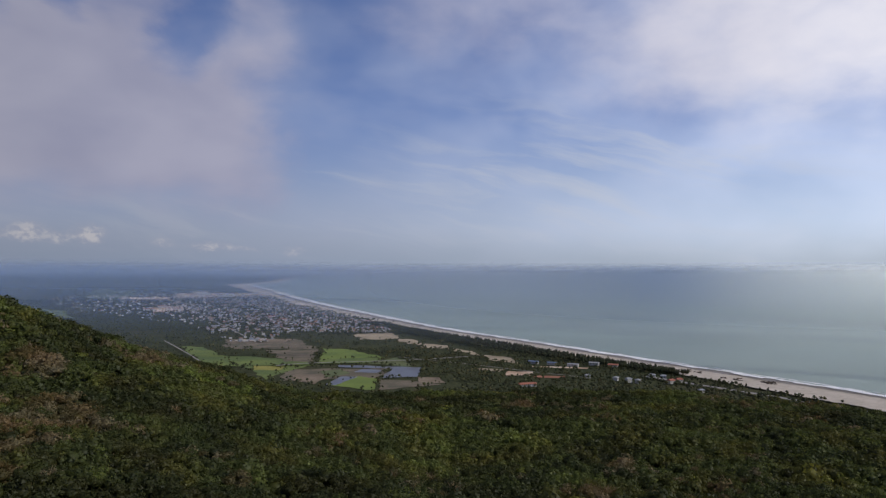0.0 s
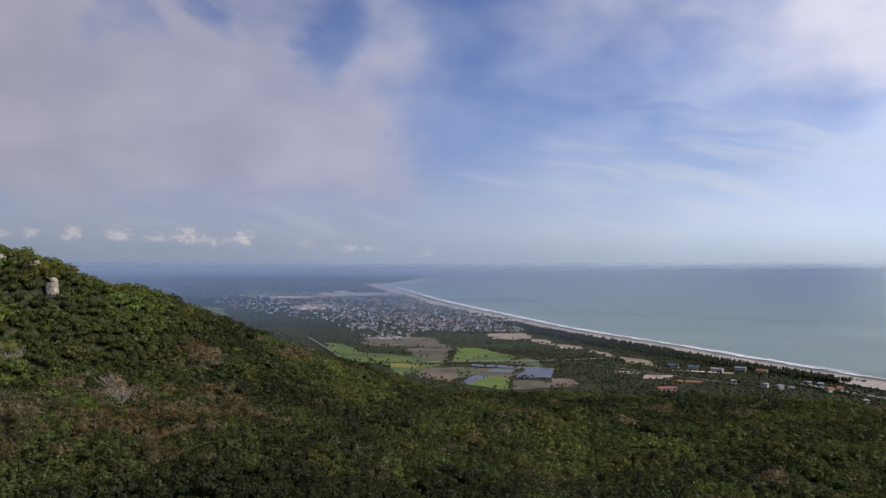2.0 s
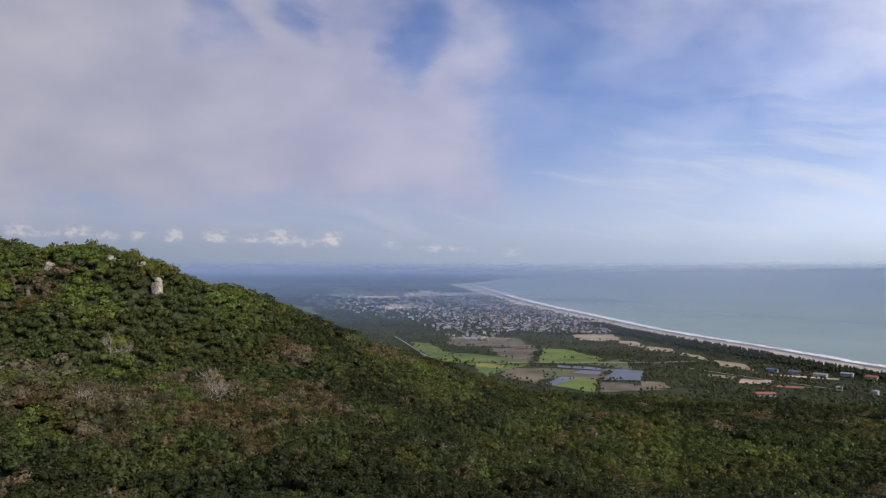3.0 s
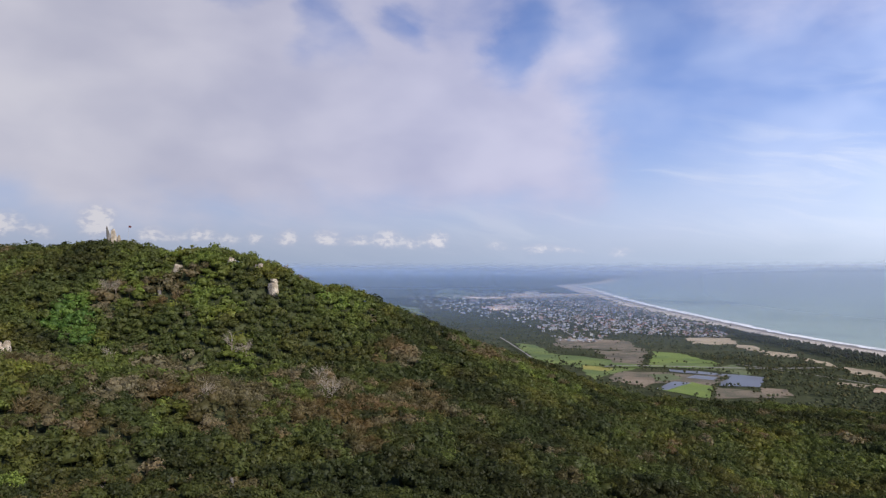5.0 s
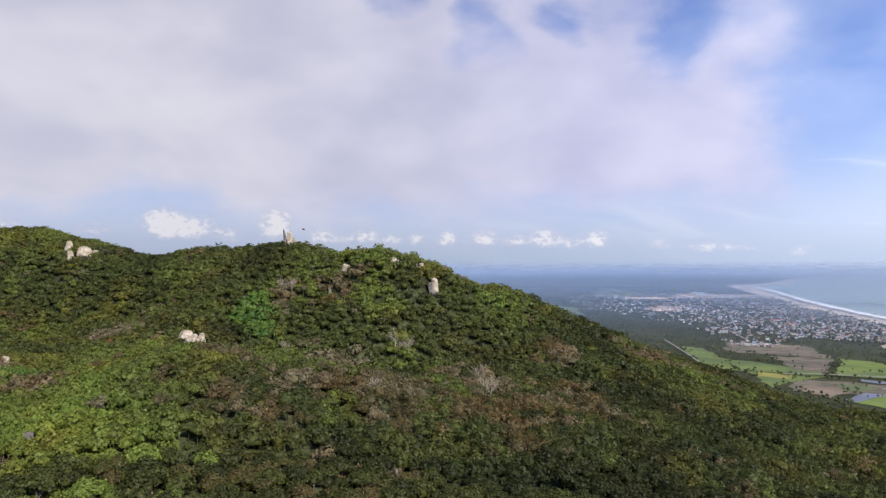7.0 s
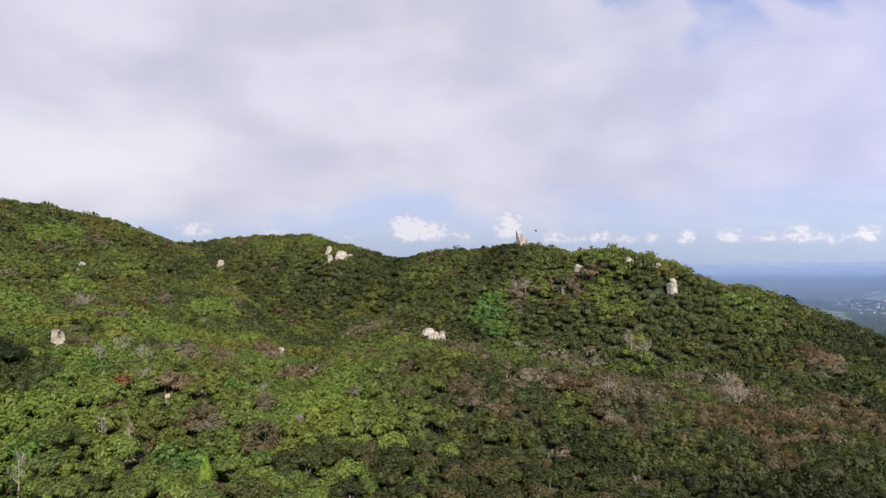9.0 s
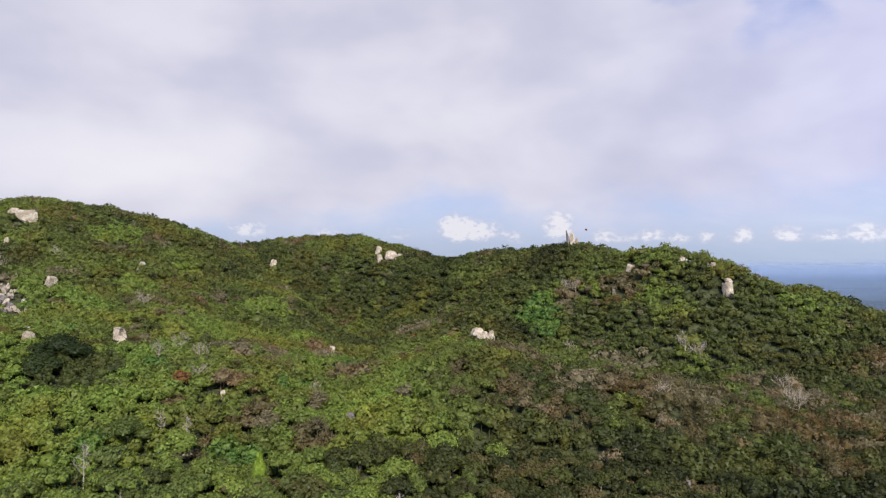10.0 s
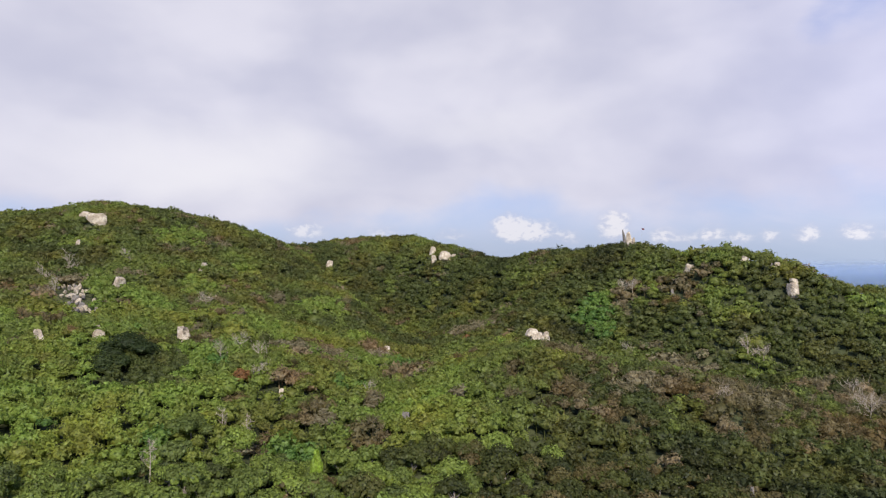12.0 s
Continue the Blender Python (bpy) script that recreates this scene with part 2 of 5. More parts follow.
VALLEY_HEIGHT = [110, 110.5, 111.5, 110, 110, 112, 123, 136, 146, 151, 154, 156, 155, 158, 160, 152.5, 148, 144, 143, 163, 166, 173, 179, 175.5, 172.5, 163.5]
CREST_RANGE = [340, 342, 343, 344, 345, 335, 318, 300, 282, 265, 267, 270, 278, 300, 325, 352, 380, 420, 450, 450, 400, 370, 390, 400, 400, 400]
CREST_HEIGHT = [108, 109, 111, 108.5, 107.5, 108, 123, 139, 156, 167, 172, 175, 173, 178.5, 176.5, 174.5, 176, 188.5, 192, 184.5, 183, 193, 203.5, 196, 186, 172]
A_STEP, R_STEP, R_MAX = 0.5, 4.0, 1000.0


def round_trip(values, back):
    """A line round the whole compass, eased, with one value for the unseen side."""
    grid = np.arange(-180, 180, A_STEP)
    line = np.interp(grid, [-180, -110] + BEARING + [179.5], [back, back] + list(values) + [back])
    kernel = np.exp(-0.5 * (np.arange(-8, 9) * A_STEP / 1.1) ** 2)
    return np.convolve(np.concatenate([line[-8:], line, line[:8]]), kernel / kernel.sum(), "valid")


def ease_through(xs, ys, grid):
    """Monotone cubic curves through the knots, one curve a row."""
    h = np.diff(xs, axis=1)
    s = np.diff(ys, axis=1) / h
    m = np.zeros_like(ys)
    m[:, 1:-1] = np.where(s[:, :-1] * s[:, 1:] > 0, 2 * s[:, :-1] * s[:, 1:] / (s[:, :-1] + s[:, 1:] + 1e-9), 0)
    m[:, 0], m[:, -1] = s[:, 0], s[:, -1]
    out = np.empty((len(xs), len(grid)))
    for i in range(len(xs)):
        k = np.clip(np.searchsorted(xs[i], grid) - 1, 0, xs.shape[1] - 2)
        u = np.clip((grid - xs[i, k]) / h[i, k], 0, 1)
        out[i] = ((1 + 2 * u) * (1 - u) ** 2 * ys[i, k] + u * (1 - u) ** 2 * h[i, k] * m[i, k]
                  + u * u * (3 - 2 * u) * ys[i, k + 1] + u * u * (u - 1) * h[i, k] * m[i, k + 1])
    return out


def hill_grid():
    near, spur_r, spur = round_trip(NEAR_HEIGHT, 118), round_trip(SPUR_RANGE, 190), round_trip(SPUR_HEIGHT, 105)
    dip, crest_r, crest = round_trip(DIP_HEIGHT, 95), round_trip(CREST_RANGE, 340), round_trip(CREST_HEIGHT, 80)
    valley = round_trip(VALLEY_HEIGHT, 88)
    zero = np.zeros_like(near)
    xs = np.stack([zero, zero + 110, spur_r, spur_r + 45, (spur_r + 45 + crest_r) / 2, crest_r, crest_r + 70, zero + 640, zero + 930, zero + R_MAX + 1], 1)
    ys = np.stack([zero + 128, near, spur, dip, valley, crest, crest - 22, np.minimum(crest * 0.33, 46), zero, zero], 1)
    return ease_through(xs, ys, np.arange(0, R_MAX + R_STEP, R_STEP))


HILL = hill_grid()


def lumps(x, y, size, seed):
    """Smooth rolling noise, about -1 to 1."""
    total = 0
    for k in range(5):
        a = seed * 1.7 + k * 2.399
        total = total + np.sin((x * math.cos(a) + y * math.sin(a)) * 6.283 / (size * (0.7 + 0.23 * k)) + seed * 3.1 + k * 1.3)
    return total / 3.0


# the side spur that runs down from the sunny hill into the gully: place and height over the slope
SIDE_SPUR = [(-372, 40, 0.0), (-345, 61, 6.5), (-312, 72, 8.0), (-275, 76, 7.0), (-238, 74, 4.5), (-214, 70, 1.0), (-196, 66, 0.0)]
GULLY_BED = [(-352, 112, 0.0), (-318, 106, -5.0), (-280, 100, -5.0), (-238, 90, -4.0), (-205, 82, -2.0), (-170, 72, 0.0)]


def along_ridge(x, y, line, wide):
    """Height of a rounded ridge (or bed) that follows a bent line."""
    best, lift = np.full(np.shape(x), 1e9), np.zeros(np.shape(x))
    for (ax, ay, ah), (bx, by, bh) in zip(line, line[1:]):
        u = np.clip(((x - ax) * (bx - ax) + (y - ay) * (by - ay)) / ((bx - ax) ** 2 + (by - ay) ** 2), 0, 1)
        d = np.hypot(x - ax - u * (bx - ax), y - ay - u * (by - ay))
        lift = np.where(d < best, ah + u * (bh - ah), lift)
        best = np.minimum(best, d)
    return lift * np.exp(-(best / wide) ** 2)


def ground_height(x, y):
    x, y = np.asarray(x, float), np.asarray(y, float)
    r = np.hypot(x, y)
    b = (np.degrees(np.arctan2(-x, y)) + 180) / A_STEP
    i = np.floor(b).astype(int)
    u = b - i
    j = np.minimum(r / R_STEP, HILL.shape[1] - 1.001)
    k = j.astype(int)
    v = j - k
    n = HILL.shape[0]
    z = ((HILL[i % n, k] * (1 - u) + HILL[(i + 1) % n, k] * u) * (1 - v) + (HILL[i % n, k + 1] * (1 - u) + HILL[(i + 1) % n, k + 1] * u) * v)
    rough = np.clip(z / 60, 0, 1)
    z = z + along_ridge(x, y, SIDE_SPUR, 17.0) + along_ridge(x, y, GULLY_BED, 15.0)
    return z + rough * (1.2 + 1.1 * lumps(x, y, 46, 1) + 0.6 * lumps(x, y, 17, 2))


FAR_FROM, FAR_DEPTH = 2700.0, 2150.0


def drawn_in(x, y, h):
    """The far plain, drawn in along the line of sight so that it rises gently and ends within five kilometres."""
    x, y, h = np.asarray(x, float), np.asarray(y, float), np.asarray(h, float)
    d = np.maximum(np.hypot(x, y), 1e-6)
    far = np.where(d > FAR_FROM, d * (FAR_FROM + FAR_DEPTH) / (d + FAR_DEPTH), d)
    s = far / d
    return np.stack([x * s, y * s, EYE + (h - EYE) * s], -1)


def mesh_object(name, verts, faces, material, parent=None, smooth=False):
    me = bpy.data.meshes.new(name)
    verts = np.asarray(verts, np.float32)
    faces = np.asarray(faces, np.int32)
    size = faces.shape[1]
    me.vertices.add(len(verts))
    me.vertices.foreach_set("co", verts.ravel())
    me.loops.add(faces.size)
    me.loops.foreach_set("vertex_index", faces.ravel())
    me.polygons.add(len(faces))
    me.polygons.foreach_set("loop_start", np.arange(0, faces.size, size, dtype=np.int32))
    me.polygons.foreach_set("use_smooth", np.full(len(faces), smooth))
    me.update(calc_edges=True)
    me.validate()
    if material:
        me.materials.append(material)
    ob = new(name, me)
    if parent:
        ob.parent = parent
    return ob


def strip_faces(rows, cols, closed=False):
    r, c = np.meshgrid(np.arange(rows - 1), np.arange(cols if closed else cols - 1), indexing="ij")
    a, b = r * cols + c, r * cols + (c + 1) % cols
    return np.stack([a, b, b + cols, a + cols], -1).reshape(-1, 4)


def land_material():
    """Hill floor under the trees; on the plain, scrub, gardens and bare plots in patches."""
    m = bpy.data.materials.new("land")
    m.use_nodes = True
    t = m.node_tree
    shader = t.nodes["Principled BSDF"]
    at = node(t, "ShaderNodeTexCoord").outputs["Object"]
    big = noise_of(t, at, 0.0032, 6.0, 0.62, 0.5)
    mid = noise_of(t, at, 0.021, 6.0, 0.65, 0.4)
    small = noise_of(t, at, 0.11, 4.0, 0.65)
    tone = mixed(t, span(t, mid.outputs[0], 0.36, 0.62), (0.046, 0.056, 0.026), (0.080, 0.088, 0.040))
    tone = mixed(t, span(t, big.outputs[0], 0.52, 0.72), tone, (0.115, 0.105, 0.055))
    tone = mixed(t, span(t, small.outputs[0], 0.5, 0.72), tone, (0.042, 0.050, 0.022))
    tiny = noise_of(t, at, 0.7, 4.0, 0.7)
    tone = mixed(t, span(t, tiny.outputs[0], 0.42, 0.62), tone, (0.028, 0.032, 0.014))
    t.links.new(tone, shader.inputs["Base Color"])
    shader.inputs["Roughness"].default_value = 1.0
    shader.inputs["Specular IOR Level"].default_value = 0.1
    b = node(t, "ShaderNodeBump", Strength=0.9, Distance=4.0, Height=mid.outputs[0])
    t.links.new(b.outputs[0], shader.inputs["Normal"])
    return m


rings = np.concatenate([[0.02], np.arange(6, 480, 7), np.arange(480, 960, 20), np.arange(960, 2500, 70), np.geomspace(2500, 120000, 80)])
angles = np.radians(np.arange(0, 360, 0.9))
gx, gy = -np.sin(angles)[None] * rings[:, None], np.cos(angles)[None] * rings[:, None]
gz = np.where(np.hypot(gx, gy) < 960, ground_height(gx, gy), 0.0)
verts = drawn_in(gx, gy, gz).reshape(-1, 3)
faces = strip_faces(len(rings), len(angles), True)
ground = mesh_object("ground", verts, faces[:, ::-1], land_material(), smooth=True)
tagged(ground, "wooded hillside falling to a flat coastal plain", "ground", kind="structure")


# ---- sea, beach, fields and roads on the plain ----
def water_material(name, colour, rough, scale, bump):
    m = bpy.data.materials.new(name)
    m.use_nodes = True
    t = m.node_tree
    shader = t.nodes["Principled BSDF"]
    at = node(t, "ShaderNodeTexCoord").outputs["Object"]
    drift = noise_of(t, at, scale * 0.012, 4.0, 0.55, 0.6)
    tone = mixed(t, span(t, drift.outputs[0], 0.3, 0.7), tuple(c * 0.9 for c in colour), tuple(c * 1.1 for c in colour))
    t.links.new(tone, shader.inputs["Base Color"])
    shader.inputs["Roughness"].default_value = rough
    shader.inputs["IOR"].default_value = 1.33
    waves = noise_of(t, at, scale, 5.0, 0.6)
    level = node(t, "ShaderNodeCombineXYZ", X=0.0, Y=0.0, Z=1.0).outputs[0]  # water lies level
    b = node(t, "ShaderNodeBump", Strength=bump, Distance=0.6, Height=waves.outputs[0], Normal=level)
    t.links.new(b.outputs[0], shader.inputs["Normal"])
    return m


SEA = water_material("turbid_sea", (0.27, 0.34, 0.295), 0.42, 0.12, 0.35)
POND = water_material("still_water", (0.14, 0.14, 0.15), 0.3, 0.6, 0.06)
SAND = surface("beach_sand", [(0.44, 0.385, 0.31), (0.54, 0.475, 0.395), (0.37, 0.32, 0.255)], 0.02, 0.95, 0.3, 0.3)
WET_SAND = surface("wet_sand", [(0.20, 0.175, 0.15), (0.27, 0.235, 0.20)], 0.02, 0.6, 0.15, 0.2)
FOAM = surface("sea_foam", [(0.76, 0.77, 0.77), (0.92, 0.92, 0.92), (0.64, 0.66, 0.66)], 0.05, 0.9, 0.5, 0.5)
DUNE = surface("dry_sandy_ground", [(0.30, 0.24, 0.155), (0.42, 0.34, 0.23), (0.17, 0.16, 0.09)], 0.018, 1.0, 0.3, 0.3)
SOIL = surface("ploughed_soil", [(0.10, 0.088, 0.055), (0.185, 0.145, 0.10), (0.075, 0.095, 0.038)], 0.03, 1.0, 0.3, 0.4)
RICE = surface("young_rice", [(0.090, 0.135, 0.034), (0.15, 0.195, 0.040), (0.085, 0.10, 0.034)], 0.012, 1.0, 0.3, 0.6)
RICE_BRIGHT = surface("bright_rice", [(0.12, 0.175, 0.032), (0.165, 0.22, 0.038)], 0.02, 1.0, 0.3, 0.6)
RIPE = surface("ripening_rice", [(0.23, 0.22, 0.045), (0.29, 0.26, 0.055), (0.15, 0.19, 0.04)], 0.02, 1.0, 0.3, 0.6)
TAN_FIELD = surface("dry_stubble", [(0.17, 0.13, 0.085), (0.24, 0.185, 0.125), (0.12, 0.105, 0.06)], 0.02, 1.0, 0.3, 0.3)
PASTURE = surface("grassy_pasture", [(0.085, 0.12, 0.045), (0.13, 0.15, 0.06), (0.06, 0.08, 0.03)], 0.01, 1.0, 0.3, 0.5)
CLEARED = surface("cleared_building_ground", [(0.44, 0.29, 0.19), (0.78, 0.66, 0.52), (0.36, 0.22, 0.14)], 0.012, 1.0, 0.2, 0.1)
RED_EARTH = surface("red_earth", [(0.30, 0.12, 0.07), (0.38, 0.18, 0.11)], 0.03, 1.0, 0.3, 0.3)
ROAD = surface("dusty_road", [(0.20, 0.185, 0.165), (0.28, 0.26, 0.235)], 0.1, 0.95, 0.2, 1.0)

# the water's edge, from the near shore to the far cape, in metres over the plain
SHORE = [(1500, -700), (1120, 120), (860, 560), (700, 805), (611, 977), (523, 1142), (394, 1374), (242, 1673), (-9, 2136), (-304, 2846),
         (-664, 3740), (-1062, 4845), (-1915, 7365), (-2620, 9300)]
CAPE = [(-2620, 9300), (-2720, 11300), (-3400, 15500), (-4780, 23800), (-5000, 42000), (-4000, 85000)]


def along(points, step):
    """Points spaced evenly in view along a rounded line."""
    p = np.array(points, float)
    t = np.arange(len(p))
    u = np.linspace(0, len(p) - 1, (len(p) - 1) * step + 1)
    k = np.clip(u.astype(int), 0, len(p) - 2)
    f = (u - k)[:, None]
    p0, p1, p2, p3 = p[np.maximum(k - 1, 0)], p[k], p[k + 1], p[np.minimum(k + 2, len(p) - 1)]
    return 0.5 * (2 * p1 + (p2 - p0) * f + (2 * p0 - 5 * p1 + 4 * p2 - p3) * f ** 2 + (3 * p1 - p0 - 3 * p2 + p3) * f ** 3)


def sideways(line):
    d = np.gradient(line, axis=0)
    d /= np.linalg.norm(d, axis=1)[:, None]
    return np.stack([d[:, 1], -d[:, 0]], 1)  # to the right: out to sea


def ribbon(name, line, inner, outer, height, material, label, category, cells=3, wobble=0.0, seed=3):
    """A strip that follows a line, between two offsets to its right."""
    n = sideways(line)
    rows = []
    s = np.concatenate([[0], np.cumsum(np.linalg.norm(np.diff(line, axis=0), axis=1))])
    for q in np.linspace(0, 1, cells + 1):
        off = inner * (1 - q) + outer * q
        edge = 1.0 if q in (0.0, 1.0) else 0.5
        off = off + wobble * edge * (lumps(s, s * 0.3 + q * 900, 90, seed) + 0.6 * lumps(s, s * 0.2 + q * 500, 31, seed + 1))
        p = line + n * off[:, None] if isinstance(off, np.ndarray) else line + n * off
        rows.append(drawn_in(p[:, 0], p[:, 1], height + 0.0014 * np.hypot(p[:, 0], p[:, 1])))
    ob = mesh_object(name, np.concatenate(rows), strip_faces(cells + 1, len(line)), material, smooth=True)
    return tagged(ob, label, category, kind="structure")


shore = along(SHORE, 24)
cape = along(CAPE, 12)
coast = np.vstack([shore, cape[1:]])
reach = np.hypot(coast[:, 0], coast[:, 1])
# the sea: from the water's edge out to the horizon
out = np.concatenate([[0], np.geomspace(20, 90000, 90)])
east = np.array([1.0, -0.12])
sea_rows = []
for q in out:
    p = coast + east * q
    sea_rows.append(drawn_in(p[:, 0], p[:, 1], 0.5 + 0.0011 * np.hypot(p[:, 0], p[:, 1])))
sea = mesh_object("sea", np.concatenate(sea_rows), strip_faces(len(out), len(coast)), SEA, smooth=True)
tagged(sea, "calm grey-green turbid sea under haze", "sea", kind="structure")
grow = np.clip(reach / 1400, 0.8, 3.0)
ribbon("beach", coast, np.interp(reach, [1000, 1150, 1350, 1700, 2050, 2400, 2800, 4200, 9000], [-112, -98, -84, -80, -78, -122, -146, -155, -260]), 0 * grow, 0.9, SAND, "long pale sandy beach curving along the coast", "beach", 4, 6.0)
ribbon("wet_beach", coast, -18 * grow, 4 * grow, 1.4, WET_SAND, "damp grey-brown sand at the water's edge", "beach", 3, 4.0, 5)
ribbon("surf", coast, -3 * grow, 14 * grow, 2.2, FOAM, "white line of breaking surf", "surf", 3, 7.0, 7)
ribbon("outer_surf", along(SHORE, 24)[:250], 21.0, 24.0, 1.6, FOAM, "thin white outer line of surf", "surf", 2, 5.0, 11)


def patch(name, corners, material, label, category, height=0.8, cells=22, wobble=13.0, seed=1):
    """A plot of land between four corners, with slightly uneven sides."""
    a, b, c, d = [np.array(p, float) for p in corners]
    u, v = np.meshgrid(np.linspace(0, 1, cells), np.linspace(0, 1, cells))
    u, v = u[..., None], v[..., None]
    p = (a * (1 - u) + b * u) * (1 - v) + (d * (1 - u) + c * u) * v
    p[..., 0] += wobble * (lumps(p[..., 0], p[..., 1], 75, seed) + 0.4 * lumps(p[..., 0], p[..., 1], 26, seed))
    p[..., 1] += wobble * 1.6 * lumps(p[..., 1], p[..., 0], 60, seed + 4)
    ob = mesh_object(name, drawn_in(p[..., 0], p[..., 1], height * 0.4 + 0.0002 * np.hypot(p[..., 0], p[..., 1]) + 0.0008 * np.maximum(np.hypot(p[..., 0], p[..., 1]) - 2400, 0)).reshape(-1, 3), strip_faces(cells, cells), material, smooth=True)
    PLOTS.append([tuple(p) for p in corners])
    if category == "field":
        HEDGED.append(PLOTS[-1])
    return tagged(ob, label, category, kind="structure")


PLOTS, HEDGED = [], []
patch("field", [(-607, 1609), (-545, 1599), (-374, 1273), (-437, 1294)], RICE, "green rice field below the hill", "field", 0.8, 22, 5, seed=1)
patch("field", [(-466, 1446), (-262, 1360), (-243, 1278), (-376, 1273)], RICE, "green rice field beside brown plots", "field", 0.9, 22, 4, seed=2)
patch("field", [(-368, 1289), (-247, 1286), (-272, 1190), (-281, 1113)], RICE, "green rice field running under the hill", "field", 0.9, 22, 4, seed=3)
patch("field", [(-351, 1274), (-290, 1276), (-283, 1224), (-327, 1222)], RIPE, "yellowing rice plot in green fields", "field", 1.4, 14, 3, seed=4)
patch("field", [(-266, 1576), (-226, 1578), (-116, 1422), (-238, 1370)], RICE_BRIGHT, "bright green rice field by a tree belt", "field", 0.8, 22, 5, seed=5)
patch("field", [(-240, 1379), (-114, 1422), (-137, 1322), (-236, 1310)], RICE, "yellow-green rice field along a tree belt", "field", 0.9, 18, 4, seed=6)
patch("field", [(-137, 1322), (-93, 1423), (-56, 1301), (-63, 1269)], PASTURE, "dark olive plot beside a pond", "field", 0.9, 14, 4, seed=7)
patch("field", [(-554, 1778), (-380, 1818), (-279, 1564), (-486, 1566)], SOIL, "bare brown field with scattered bushes", "field", 0.8, 22, 8, seed=8)
patch("field", [(-549, 1778), (-381, 1802), (-379, 1713), (-516, 1706)], TAN_FIELD, "dry tan strip at the town's edge", "field", 1.3, 14, 4, seed=9)
patch("field", [(-389, 1535), (-280, 1564), (-253, 1343), (-298, 1341)], SOIL, "brown field broken by dark bushes", "field", 1.0, 18, 6, seed=10)
patch("field", [(-282, 1231), (-95, 1260), (-103, 1144), (-255, 1108)], SOIL, "brown wet ploughed field", "field", 0.8, 22, 5, seed=11)
patch("field", [(-249, 1170), (-184, 1179), (-193, 1071), (-241, 1114)], TAN_FIELD, "dry reddish patch in a ploughed field", "field", 1.2, 12, 4, seed=12)
patch("field", [(-217, 1212), (-181, 1235), (-153, 1194), (-187, 1141)], PASTURE, "grassy plot amid brown fields", "field", 1.3, 14, 3, seed=13)
patch("field", [(-171, 1060), (-137, 1155), (-106, 1131), (-98, 1016)], RICE_BRIGHT, "bright yellow-green young rice field", "field", 1.3, 22, 2, seed=14)
patch("field", [(-101, 1125), (-73, 1120), (2, 1077), (-92, 1022)], SOIL, "brown stubble field by a pond", "field", 0.8, 18, 3, seed=15)
patch("field", [(-42, 1146), (-8, 1153), (2, 1088), (-33, 1076)], TAN_FIELD, "tan stubble plot beside scrub", "field", 1.1, 12, 3, seed=16)
patch("pond", [(-89, 1253), (-35, 1248), (-42, 1152), (-100, 1137)], POND, "flooded pond reflecting the sky", "pond", 1.7, 22, 2, seed=17)
patch("pond", [(-191, 1292), (-39, 1266), (-45, 1240), (-188, 1268)], POND, "narrow flooded strip between fields", "pond", 1.6, 22, 3, seed=18)
patch("pond", [(-180, 1065), (-164, 1148), (-138, 1149), (-164, 1061)], POND, "shallow water in a rice plot", "pond", 1.6, 18, 2, seed=19)
patch("pond", [(-143, 1236), (-107, 1230), (-111, 1195), (-150, 1201)], POND, "shallow flooded plot with mud banks", "pond", 1.6, 14, 2, seed=20)
patch("sand_field", [(-252, 1963), (-134, 1989), (-114, 1817), (-207, 1781)], DUNE, "dry sandy clearing behind the shore trees", "clearing", 0.9, 26, 8, seed=21)
patch("sand_field", [(-115, 1833), (-63, 1789), (-51, 1649), (-110, 1742)], DUNE, "sandy clearing with scattered bushes", "clearing", 1.0, 14, 6, seed=22)
patch("sand_field", [(-49, 1702), (9, 1665), (15, 1578), (-41, 1611)], DUNE, "narrow sandy strip behind shore trees", "clearing", 1.0, 14, 5, seed=23)
patch("sand_field", [(22, 1602), (70, 1534), (78, 1450), (31, 1532)], DUNE, "narrow sandy strip behind shore trees", "clearing", 1.0, 14, 5, seed=24)
patch("sand_field", [(86, 1471), (140, 1423), (142, 1334), (91, 1384)], DUNE, "narrow sandy strip behind shore trees", "clearing", 1.0, 14, 4, seed=25)
patch("building_ground", [(-1760, 4560), (-1260, 5020), (-1480, 5750), (-2080, 5500)], CLEARED, "large bare building ground beyond the town", "clearing", 1.0, 18, 20, seed=16)
patch("cleared_strip", [(-1990, 4300), (-1740, 4380), (-1840, 4760), (-2120, 4650)], CLEARED, "strip of bare pale ground", "clearing", 1.0, 10, 10, seed=17)
patch("school_yard", [(-1240, 2990), (-1130, 3040), (-1290, 3460), (-1410, 3330)], CLEARED, "bare yard between red roofs", "clearing", 1.0, 8, 6, seed=18)
patch("pasture", [(-2470, 4770), (-1905, 4140), (-2700, 6100), (-3300, 6650)], PASTURE, "green open fields beyond the town", "field", 0.9, 22, 60, seed=19)
patch("pasture", [(-1880, 3150), (-1360, 2540), (-1620, 3000), (-1900, 3240)], PASTURE, "green pasture at the foot of the hill", "field", 0.9, 12, 10, seed=20)
patch("bare_earth", [(106, 1173), (151, 1174), (156, 1217), (113, 1223)], CLEARED, "bare sandy plot among scrub", "clearing", 1.0, 8, 3, seed=21)
patch("bare_earth", [(150, 1150), (200, 1150), (205, 1172), (152, 1172)], RED_EARTH, "strip of red earth among scrub", "clearing", 1.1, 8, 3, seed=22)
patch("bare_earth", [(60, 1240), (100, 1215), (112, 1245), (66, 1268)], DUNE, "bare tan plot among scrub", "clearing", 1.0, 8, 3, seed=23)
